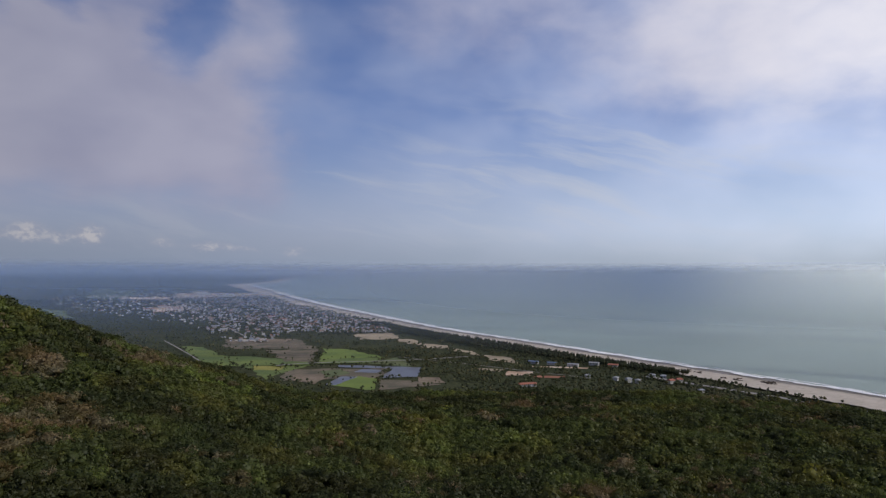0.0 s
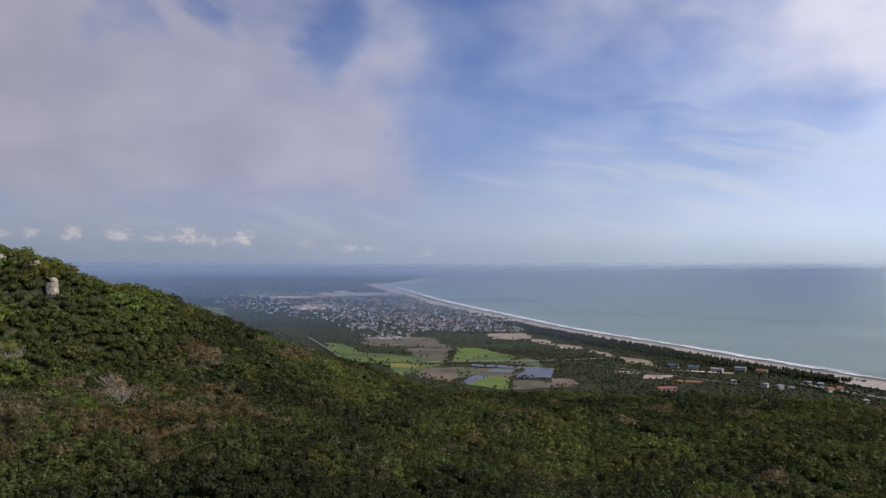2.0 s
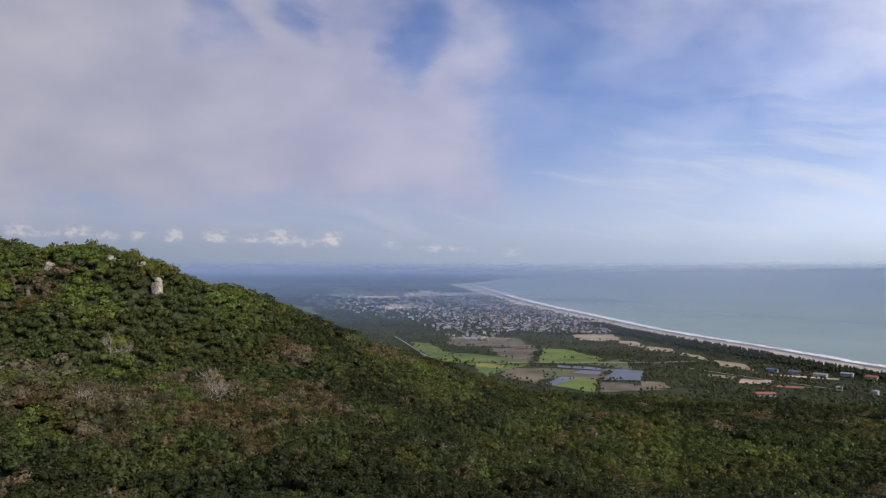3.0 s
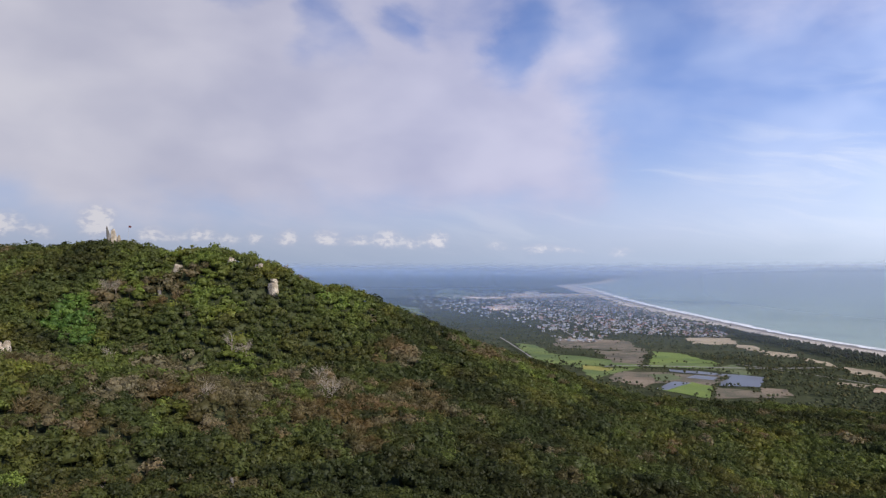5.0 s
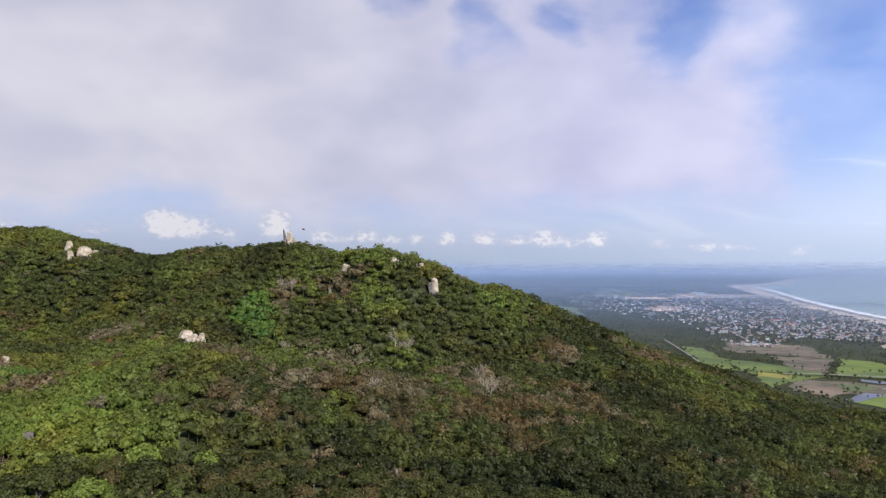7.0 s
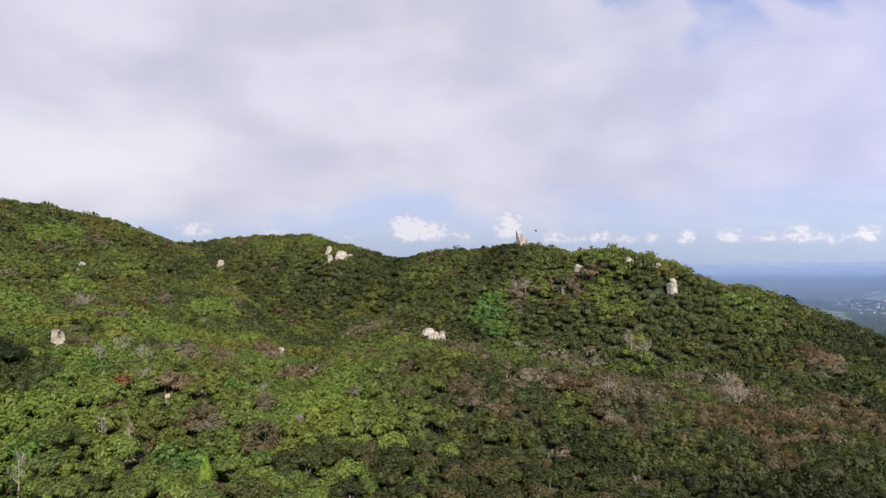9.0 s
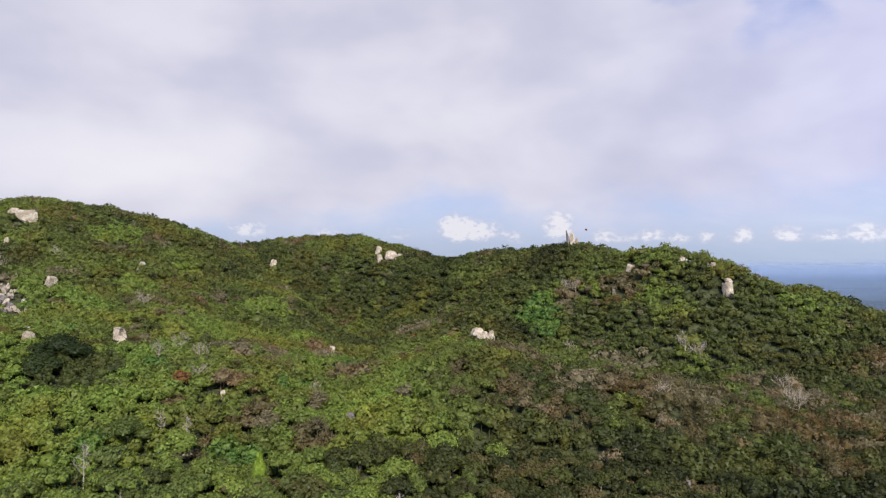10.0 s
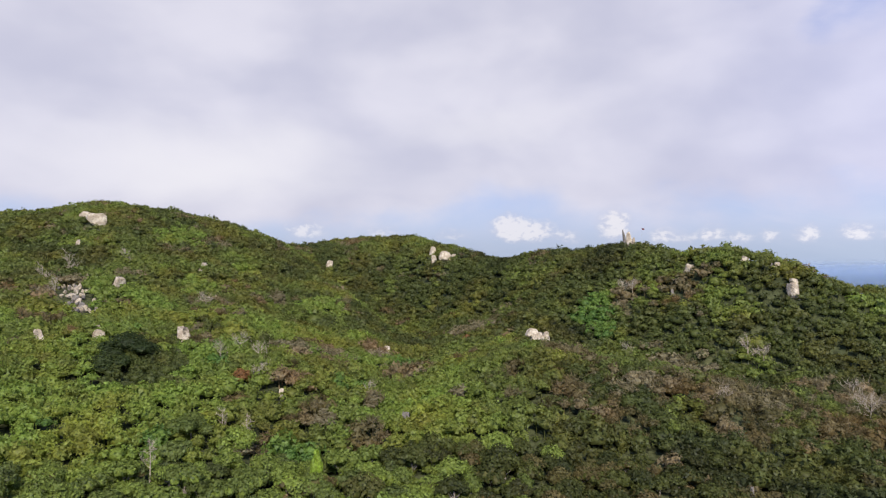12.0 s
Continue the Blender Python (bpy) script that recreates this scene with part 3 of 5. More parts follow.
patch("parking_ground", [(160, 1280), (262, 1262), (266, 1276), (164, 1296)], CLEARED, "pale paved yard by long sheds", "clearing", 1.0, 8, 1, seed=24)


def track(points, wide, label):
    line = along(points, 10)
    return ribbon("road", line, -wide / 2, wide / 2, 1.9, ROAD, label, "road", 2, 0.4, 9)


track([(-680, 1705), (-560, 1500), (-440, 1285), (-380, 1150)], 3.4, "straight pale dirt road past fields")
track([(-1345, 3600), (-960, 2770), (-565, 1930), (-520, 1830)], 4.2, "straight pale road leading into town")
track([(330, 1160), (373, 1093), (430, 1008), (478, 935), (560, 800)], 12, "paved road along the shore")
track([(52, 1415), (-60, 1352), (-240, 1300), (-300, 1260)], 7, "narrow pale track across fields")
track([(240, 1130), (120, 1230), (20, 1320), (-90, 1400)], 3, "dirt track through scrub")


# ---- haze over the plain: ring sheets painted as haze that thicken upwards from the ground and end over the horizon ----
def haze_material(thick, level, fade, land_haze, sea_haze, sea_gain):
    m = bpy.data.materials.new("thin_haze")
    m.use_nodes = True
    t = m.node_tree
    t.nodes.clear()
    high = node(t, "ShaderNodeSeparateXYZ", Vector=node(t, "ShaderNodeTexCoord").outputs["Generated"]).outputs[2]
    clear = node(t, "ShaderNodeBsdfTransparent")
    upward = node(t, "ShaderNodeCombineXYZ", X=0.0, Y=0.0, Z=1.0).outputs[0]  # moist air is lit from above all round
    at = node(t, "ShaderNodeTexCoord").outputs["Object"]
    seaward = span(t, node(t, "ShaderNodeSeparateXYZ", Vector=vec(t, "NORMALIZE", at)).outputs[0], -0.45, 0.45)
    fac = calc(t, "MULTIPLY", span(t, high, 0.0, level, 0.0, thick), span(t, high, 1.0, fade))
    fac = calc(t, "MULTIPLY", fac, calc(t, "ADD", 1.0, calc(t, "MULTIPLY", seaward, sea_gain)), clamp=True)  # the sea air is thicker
    # sunlit scatter put into the colour: dimmer and bluer landward, brighter seaward
    air = node(t, "ShaderNodeBsdfDiffuse", Color=mixed(t, seaward, land_haze, sea_haze), Normal=upward)
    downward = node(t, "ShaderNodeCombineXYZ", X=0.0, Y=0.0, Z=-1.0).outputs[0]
    through_air = node(t, "ShaderNodeBsdfTranslucent", Color=mixed(t, seaward, land_haze, sea_haze), Normal=downward)
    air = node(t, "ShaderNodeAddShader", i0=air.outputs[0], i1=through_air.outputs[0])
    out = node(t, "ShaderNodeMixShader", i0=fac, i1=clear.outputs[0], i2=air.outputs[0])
    node(t, "ShaderNodeOutputMaterial", Surface=out.outputs[0])
    return m


# added sheets, painted paler with distance to imitate haze
for far_off, foot, thick, sea_haze in ((1400, 0.5, 0.24, (0.55, 0.63, 0.62)), (2150, 0.5, 0.32, (0.62, 0.70, 0.69)),
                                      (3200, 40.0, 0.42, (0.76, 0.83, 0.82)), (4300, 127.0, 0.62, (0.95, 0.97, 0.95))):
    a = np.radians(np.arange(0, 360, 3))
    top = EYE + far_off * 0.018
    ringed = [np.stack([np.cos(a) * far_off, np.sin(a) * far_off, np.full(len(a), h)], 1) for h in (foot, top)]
    veil_mat = haze_material(thick, 0.8 * (EYE - foot) / (top - foot), (EYE - foot) / (top - foot), (0.215, 0.315, 0.50) if far_off < 3000 else (0.31, 0.40, 0.545), sea_haze, 0.5)
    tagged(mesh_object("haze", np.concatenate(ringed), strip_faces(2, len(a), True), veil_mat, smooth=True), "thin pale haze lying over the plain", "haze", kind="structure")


# ---- trees ----
def leaf_cloud(rng, lobes, count, size, flat=0.85, twiggy=False, sides=3):
    """Leaf clusters spread over the lobes of a crown of unit radius, with a dark heart inside each lobe."""
    centres, radii = [], []
    for k in range(lobes):
        a = k * 2.4 + rng.uniform(0, 1)
        d = 0.0 if k == 0 else rng.uniform(0.42, 0.74)
        centres.append((d * math.cos(a), d * math.sin(a), rng.uniform(-0.16, 0.2) + (0.22 if k == 0 else 0)))
        radii.append(rng.uniform(0.30, 0.50) if k else 0.56)
    centres, radii = np.array(centres), np.array(radii)
    weight = radii ** 2 / (radii ** 2).sum()
    which = rng.choice(lobes, count, p=weight)
    n = rng.normal(size=(count, 3))
    n[:, 2] = np.where(n[:, 2] < -0.6, -n[:, 2], n[:, 2]) + 0.25
    n /= np.linalg.norm(n, axis=1)[:, None]
    p = centres[which] + n * (radii[which] * rng.uniform(0.72, 1.12, count))[:, None]
    p[:, 2] *= flat
    aim = n * 0.85 + rng.normal(size=(count, 3)) * 0.3
    aim /= np.linalg.norm(aim, axis=1)[:, None]
    side = np.cross(aim, rng.normal(size=(count, 3)))
    side /= np.linalg.norm(side, axis=1)[:, None]
    up = np.cross(aim, side)
    s = size * rng.uniform(0.6, 1.35, count)[:, None]
    if twiggy:
        side, up = np.cross(n, side), n + rng.normal(size=(count, 3)) * 0.3
        side /= np.linalg.norm(side, axis=1)[:, None]
        corner = [p - side * s * 0.16 - up * s * 1.3, p + side * s * 0.16 - up * s * 1.3, p + up * s * 1.2][:3]
        sides = 3
    elif sides == 3:
        corner = [p - side * s - up * s * 0.6, p + side * s - up * s * 0.55, p + up * s * 1.1]
    else:
        corner = [p - side * s * 0.55 - up * s * 0.75, p + side * s * 0.6 - up * s * 0.6, p + side * s * 0.5 + up * s * 0.65 + aim * s * 0.2, p - side * s * 0.5 + up * s * 0.8]
    verts = np.stack(corner, 1).reshape(-1, 3)
    leaf_faces = np.arange(len(verts)).reshape(-1, sides)
    return verts, leaf_faces, centres, radii


ICO = bmesh.new()
bmesh.ops.create_icosphere(ICO, subdivisions=1, radius=1.0)
ICO_V = np.array([v.co[:] for v in ICO.verts])
ICO_F = np.array([[v.index for v in f.verts] for f in ICO.faces])
ICO.free()


def far_crown(rng, lobes, count, size, flat, twiggy):
    v, f, c, r = leaf_cloud(rng, lobes, count, size, flat, twiggy)
    bulge = (ICO_V @ c.T + r[None]).max(1) * (0.34 if twiggy else 0.66) * rng.uniform(0.88, 1.06, len(ICO_V))
    core = ICO_V * bulge[:, None] * (1, 1, flat)
    f = np.vstack([f, ICO_F + len(v)])
    v = np.vstack([v, core])
    # trunk: a tapered three-sided stem
    ring = np.array([(math.cos(a), math.sin(a), 0) for a in (0.3, 2.4, 4.5)])
    stem = np.vstack([ring * 0.075 + (0, 0, -1.6), ring * 0.035])
    side = np.array([[0, 1, 3], [1, 4, 3], [1, 2, 4], [2, 5, 4], [2, 0, 5], [0, 3, 5]])
    return np.vstack([v, stem]), np.vstack([f, side + len(v)])


def scatter(name, crowns, x, y, z, radius, tint, kinds, material, label, category, squash=None):
    """Joins many plants into one mesh: each a turned, scaled crown with a tint of its own."""
    rng = np.random.default_rng(len(x))
    V, F, T, base = [], [], [], 0
    turn = rng.uniform(0, 6.283, len(x))
    for k, (cv, cf) in enumerate(crowns):
        pick = np.nonzero(kinds == k)[0]
        if not len(pick):
            continue
        c, s = np.cos(turn[pick])[:, None], np.sin(turn[pick])[:, None]
        r = radius[pick][:, None]
        q = np.ones_like(r) if squash is None else squash[pick][:, None]
        px = (cv[None, :, 0] * c - cv[None, :, 1] * s) * r + x[pick][:, None]
        py = (cv[None, :, 0] * s + cv[None, :, 1] * c) * r + y[pick][:, None]
        pz = cv[None, :, 2] * r * q + z[pick][:, None]
        V.append(np.stack([px, py, pz], -1).reshape(-1, 3))
        F.append((cf[None] + (np.arange(len(pick)) * len(cv))[:, None, None]).reshape(-1, 3) + base)
        T.append(np.repeat(tint[pick], len(cv)))
        base += len(pick) * len(cv)
    ob = mesh_object(name, np.vstack(V), np.vstack(F), material, smooth=True)
    a = ob.data.attributes.new("tint", "FLOAT", "POINT")
    a.data.foreach_set("value", np.concatenate(T).astype(np.float32))
    return tagged(ob, label, category, kind="stuff")


rng = np.random.default_rng(7)


def bearing_of(x, y):
    return np.degrees(np.arctan2(-x, y))


# bare spots round the boulders: place and radius
OPENINGS = [(-162, 192, 2.1), (-162, 191, 1.6), (-172, 197, 1.6), (-173, 195, 1.6), (-180, 190, 1.8), (-195, 180, 1.8), (-190, 168, 1.6),
            (-236, 184, 1.6), (-235, 185, 1.6), (-231, 184, 1.6), (-196, 116, 3.8), (-195, 119, 3.8), (-195, 115, 3.8), (-360, 148, 2.3),
            (-347, 150, 3.6), (-350, 145, 2.0), (-343, 153, 2.2), (-376, 93, 2.3)]
OPENINGS_WEST = [(-299, 61, 1.6), (-341, -20, 5.5), (-352, -25, 3.2), (-280, 21, 1.9), (-183, 8, 1.6), (-182, 10, 1.6), (-246, -8, 2.2),
                 (-304, -24, 1.6), (-184, -23, 1.6), (-184, -22, 1.6), (-195, -11, 1.8), (-187, -10, 1.8), (-200, 24, 1.6), (-198, 67, 1.6),
                 (-125, 46, 1.6), (-147, 55, 1.6), (-142, 25, 1.6), (-81, 86, 1.6), (-240, -21, 6.0), (-231, -18, 5.5), (-221, -15, 4.0),
                 (-248, -22, 5.0)]


def hill_sites(spacing, keep):
    g = np.arange(-520, 520, spacing)
    x, y = np.meshgrid(g, g)
    x = (x + rng.uniform(-0.45, 0.45, x.shape) * spacing).ravel()
    y = (y + rng.uniform(-0.45, 0.45, y.shape) * spacing).ravel()
    ok = keep(x, y, np.hypot(x, y), bearing_of(x, y))
    for cx, cy, cr in OPENINGS + OPENINGS_WEST:
        s = 1 - 0.8 * cr / math.hypot(cx, cy)
        ok &= (np.hypot(x - cx, y - cy) > cr) & (np.hypot(x - cx * s, y - cy * s) > cr * 0.9)
    return x[ok], y[ok]


def crest_at(b):
    return np.interp(b, BEARING, CREST_RANGE)


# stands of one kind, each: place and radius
# dark trees, plus cloud shade on back hill and valley put into tint
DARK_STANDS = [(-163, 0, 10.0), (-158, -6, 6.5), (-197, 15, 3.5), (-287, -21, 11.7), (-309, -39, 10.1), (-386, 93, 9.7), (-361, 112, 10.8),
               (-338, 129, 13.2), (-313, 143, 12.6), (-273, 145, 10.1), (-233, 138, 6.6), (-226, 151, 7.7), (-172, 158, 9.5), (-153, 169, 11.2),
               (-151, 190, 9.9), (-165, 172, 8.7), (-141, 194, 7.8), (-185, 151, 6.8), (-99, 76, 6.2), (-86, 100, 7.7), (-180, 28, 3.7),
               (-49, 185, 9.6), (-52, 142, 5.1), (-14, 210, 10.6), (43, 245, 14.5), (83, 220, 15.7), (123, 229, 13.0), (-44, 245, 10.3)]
BROWN_STANDS = [(-120, 206, 7.8), (-96, 180, 6.7), (-42, 144, 3.8), (-144, 93, 5.6), (-134, 95, 4.0), (-170, 81, 2.5), (-110, 105, 3.7),
                (-97, 102, 5.3), (-93, 124, 5.2), (-119, 37, 2.9), (-138, 16, 1.8), (-114, 77, 3.4), (-130, 73, 2.9), (-207, -25, 4.4),
                (-132, 30, 2.7), (-84, 124, 5.0), (-113, 104, 5.1), (-102, 81, 4.3), (-75, 116, 4.2), (-80, 88, 3.0)]
FRESH_STANDS = [(-135, 9, 6.1), (-133, 0, 4.4), (-124, -11, 6.2), (-207, 112, 4.2), (-172, 72, 3.0), (-227, 2, 7.4), (-255, 16, 7.1), (-255, 62, 9.4),
                (-295, 38, 5.8), (-325, 14, 10.6), (-91, 51, 2.6), (-145, -16, 6.0), (-210, 62, 4.7), (-145, -5, 3.6)]
EMERALD_STANDS = [(-204, 145, 7.3), (-193, 143, 4.3), (-180, 64, 3.1), (-147, 41, 2.8), (-162, 14, 3.2), (-117, 24, 4.0), (-124, 3, 2.7)]
RIPE_STANDS = [(-177, 174, 4.0), (-168, 176, 4.8), (-169, 168, 3.1), (2, 285, 2.4), (-153, 165, 4.8), (-92, 262, 5.5)]
TWIG_STANDS = [(-253, -21, 4.5), (-237, -26, 5.8), (-258, -6, 4.6), (-259, 44, 4.7), (-174, 34, 4.4), (-185, 45, 5.0), (-191, 62, 5.3),
               (-142, 26, 3.6), (-136, 42, 3.1), (-161, 62, 4.0), (-250, 119, 7.7), (-201, 157, 5.0), (-161, 148, 6.5), (-169, 143, 4.7),
               (-129, 159, 6.7), (-112, 159, 7.2), (-118, 16, 2.8), (-127, 31, 2.6), (-115, 151, 5.6), (-118, 98, 3.8), (-97, 99, 3.4),
               (-118, 208, 5.9)]
# the stands, and the lowest and highest tint there; the dark ones also hold painted shade
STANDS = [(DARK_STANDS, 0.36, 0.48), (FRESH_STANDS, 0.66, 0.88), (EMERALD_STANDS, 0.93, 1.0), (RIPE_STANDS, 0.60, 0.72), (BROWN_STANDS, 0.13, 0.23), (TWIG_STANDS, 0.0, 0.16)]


def plant_tints(x, y, n):
    """What grows where: browned scrub on the spurs, fresh green low on the sunny side; cloud shade is put into darker
    tints.
    """
    r, b = np.hypot(x, y), bearing_of(x, y)
    fresh = np.clip((b - 52) / 20, 0, 1) * np.clip((240 - r) / 70, 0, 1)
    sunny = np.clip((b - 79) / 5, 0, 1) * np.clip((r - 190) / 60, 0, 1)
    # cloud shade on the back hill beyond the flank, put into the tint
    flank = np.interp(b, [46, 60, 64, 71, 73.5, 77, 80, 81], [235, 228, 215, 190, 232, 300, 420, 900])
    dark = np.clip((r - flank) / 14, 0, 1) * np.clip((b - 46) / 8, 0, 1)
    # cloud shade over the low side and near spur, painted as darker tint
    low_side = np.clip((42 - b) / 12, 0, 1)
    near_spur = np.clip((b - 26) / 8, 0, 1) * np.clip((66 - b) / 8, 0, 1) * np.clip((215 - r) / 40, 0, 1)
    tinted_shade = 0.9 * low_side + 0.62 * near_spur
    # the nearest slope on that side gets the same painted shade
    base = 0.52 + 0.27 * fresh + 0.03 * sunny - 0.03 * dark - 0.16 * tinted_shade - 0.18 * np.clip((150 - r) / 26, 0, 1) * np.clip((67 - b) / 12, 0, 1) + 0.10 * lumps(x, y, 95, 17)
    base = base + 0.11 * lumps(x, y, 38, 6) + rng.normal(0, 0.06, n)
    patchy = lumps(x, y, 27, 9) + 0.8 * lumps(x, y, 70, 12) + rng.normal(0, 0.5, n)
    spur = np.exp(-((r - 150) / 38) ** 2) * np.clip((b - 22) / 12, 0, 1) * np.clip((64 - b) / 6, 0, 1)
    brown = patchy + 1.1 * spur - 0.5 * low_side * np.clip((150 - r) / 30, 0, 1) > 1.3
    base = np.clip(base, 0.272, 0.86)
    base = np.where(brown, rng.uniform(0.06, 0.24, n), base)
    base = np.where(rng.uniform(0, 1, n) < 0.008, base + 0.2, base)
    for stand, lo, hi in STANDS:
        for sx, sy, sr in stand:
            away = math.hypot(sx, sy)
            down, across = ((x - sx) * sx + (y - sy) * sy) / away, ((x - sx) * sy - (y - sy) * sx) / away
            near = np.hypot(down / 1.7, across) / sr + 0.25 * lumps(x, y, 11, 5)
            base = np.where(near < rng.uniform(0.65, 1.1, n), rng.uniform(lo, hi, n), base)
    return base


MID = ([far_crown(rng, 8, 168, 0.112, 0.95, False) for _ in range(6)] + [far_crown(rng, 9, 168, 0.108, 0.8, False) for _ in range(3)]
       + [far_crown(rng, 4, 150, 0.24, 0.85, True) for _ in range(3)])
FAR = ([far_crown(rng, 8, 76, 0.148, 0.95, False) for _ in range(6)] + [far_crown(rng, 8, 76, 0.144, 0.8, False) for _ in range(3)]
       + [far_crown(rng, 4, 80, 0.25, 0.85, True) for _ in range(3)])


def wood(name, crowns, spacing, keep, label, small=1.5, large=2.9):
    x, y = hill_sites(spacing, keep)
    n = len(x)
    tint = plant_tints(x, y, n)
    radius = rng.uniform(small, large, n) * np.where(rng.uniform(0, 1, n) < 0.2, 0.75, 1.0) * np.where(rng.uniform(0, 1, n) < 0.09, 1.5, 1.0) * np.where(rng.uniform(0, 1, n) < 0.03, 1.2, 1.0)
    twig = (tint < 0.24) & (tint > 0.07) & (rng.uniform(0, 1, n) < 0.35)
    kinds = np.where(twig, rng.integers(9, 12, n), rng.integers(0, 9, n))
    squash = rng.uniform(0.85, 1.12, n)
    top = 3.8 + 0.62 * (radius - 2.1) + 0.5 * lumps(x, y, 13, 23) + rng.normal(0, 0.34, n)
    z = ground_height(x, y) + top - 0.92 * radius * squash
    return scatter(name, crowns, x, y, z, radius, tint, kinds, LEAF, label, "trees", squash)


NEAR_EDGE, MID_EDGE = 122.0, 215.0
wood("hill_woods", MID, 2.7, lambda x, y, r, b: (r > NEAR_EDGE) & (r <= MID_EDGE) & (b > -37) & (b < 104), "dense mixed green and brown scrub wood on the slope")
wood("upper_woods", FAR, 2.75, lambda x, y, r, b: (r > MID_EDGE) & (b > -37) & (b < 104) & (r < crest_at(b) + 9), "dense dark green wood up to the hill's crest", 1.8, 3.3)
SPARSE = [far_crown(rng, 3, 24, 0.36, 0.85, False) for _ in range(12)]
wood("hidden_woods", SPARSE, 16.0, lambda x, y, r, b: (r > 20) & (r < 500) & ((r < 70) | (b < -37) | (b > 104)), "scrub wood on the unseen flanks of the hill")


# the nearest trees stand one by one: stem, limbs and a crown of leaf clusters
def part(name, verts, faces, material, parent, label="", smooth=False):
    ob = mesh_object(name, verts, faces, material, parent, smooth)
    if label:
        ob["label"] = label
    return ob


def tube(points, radii, sides=5):
    """A bent tapering stick through the points."""
    points = np.array(points, float)
    rows = []
    for k, p in enumerate(points):
        d = points[min(k + 1, len(points) - 1)] - points[max(k - 1, 0)]
        d = d / np.linalg.norm(d)
        u = np.cross(d, (0.31, 0.9, 0.29))
        u /= np.linalg.norm(u)
        v = np.cross(d, u)
        rows += [p + radii[k] * (math.cos(a) * u + math.sin(a) * v) for a in np.arange(sides) * 6.283 / sides]
    return np.array(rows), strip_faces(len(points), sides, True)


def join(pieces):
    V, F, base = [], [], 0
    for v, f in pieces:
        V.append(v)
        F.append(f + base)
        base += len(v)
    return np.vstack(V), np.vstack(F)


def near_tree(k, leaf):
    """A broad scrub-wood tree about five metres high, at the origin."""
    own = np.random.default_rng(100 + k)
    root = new("tree")
    lobes = int(own.integers(6, 10))
    flat_top = own.uniform(0.72, 1.0)
    v, f, c, r = leaf_cloud(own, lobes, 620, 0.078, flat_top, False, 4)
    wide, lift = own.uniform(2.2, 3.0), own.uniform(2.6, 3.3)
    part("crown", v * wide + (0, 0, lift), f, leaf, root, "dense crown of small leaves")
    heart = [(ICO_V * r[i] * 0.7 * wide * (1, 1, flat_top) + c[i] * wide * (1, 1, flat_top) + (0, 0, lift), ICO_F) for i in range(lobes)]
    hv, hf = join(heart)
    part("inner_foliage", hv, hf, leaf, root)
    tv, tf = tube([(0, 0, -0.6), (0.05, 0.02, 0.9), (own.uniform(-0.2, 0.2), 0.1, 2.1), (0, 0, lift + 0.4)], [0.2, 0.15, 0.11, 0.05], 6)
    part("trunk", tv, tf, BARK, root, smooth=True)
    for i in range(1, min(5, lobes)):
        e = c[i] * wide * (1, 1, flat_top) + (0, 0, lift)
        bv, bf = tube([(0.05, 0.03, 1.2 + 0.15 * i), e * 0.5 + (0, 0, 0.75), e], [0.09, 0.065, 0.03], 4)
        part("limb", bv, bf, BARK, root, smooth=True)
    return tagged(root, "leafy scrub-wood tree on the slope", "tree", "trees of the near slope")


x, y = hill_sites(3.3, lambda x, y, r, b: (r > 78) & (r <= NEAR_EDGE) & (b > -37) & (b < 104))
order = np.argsort(np.hypot(x, y) + np.where((bearing_of(x, y) > 18) & (bearing_of(x, y) < 104), 0, 300) + np.where(np.hypot(x, y) < 97, 300, 0))
x, y = x[order], y[order]
z = ground_height(x, y) - 1.0
# five kinds in the brighter foliage, five in the copy painted for shade
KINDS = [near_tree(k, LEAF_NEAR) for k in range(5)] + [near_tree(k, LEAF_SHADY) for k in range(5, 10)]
NEAR_COUNT = 290
started = set()
for i in range(NEAR_COUNT):
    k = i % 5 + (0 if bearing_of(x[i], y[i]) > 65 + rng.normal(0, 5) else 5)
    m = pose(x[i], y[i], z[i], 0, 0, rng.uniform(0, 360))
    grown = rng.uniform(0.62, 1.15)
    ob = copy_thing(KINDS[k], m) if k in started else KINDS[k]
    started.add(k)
    ob.matrix_basis = m @ Matrix.Diagonal((grown, grown, grown * rng.uniform(0.9, 1.15), 1))
x, y = x[NEAR_COUNT:], y[NEAR_COUNT:]
n = len(x)
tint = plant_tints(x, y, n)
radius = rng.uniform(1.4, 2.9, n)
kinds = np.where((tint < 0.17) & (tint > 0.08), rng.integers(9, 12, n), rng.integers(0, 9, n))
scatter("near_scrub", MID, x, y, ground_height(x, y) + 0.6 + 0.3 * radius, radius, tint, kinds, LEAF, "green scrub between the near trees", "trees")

x, y = hill_sites(3.0, lambda x, y, r, b: (r > 80) & (r <= NEAR_EDGE + 4) & (b > 10) & (b < 108))
n = len(x)
tint = plant_tints(x, y, n)
radius = rng.uniform(0.9, 1.7, n)
scatter("low_scrub", FAR, x, y, ground_height(x, y) + 0.4 * radius, radius, tint, rng.integers(0, 9, n), LEAF, "low scrub filling the ground under near trees", "bushes")


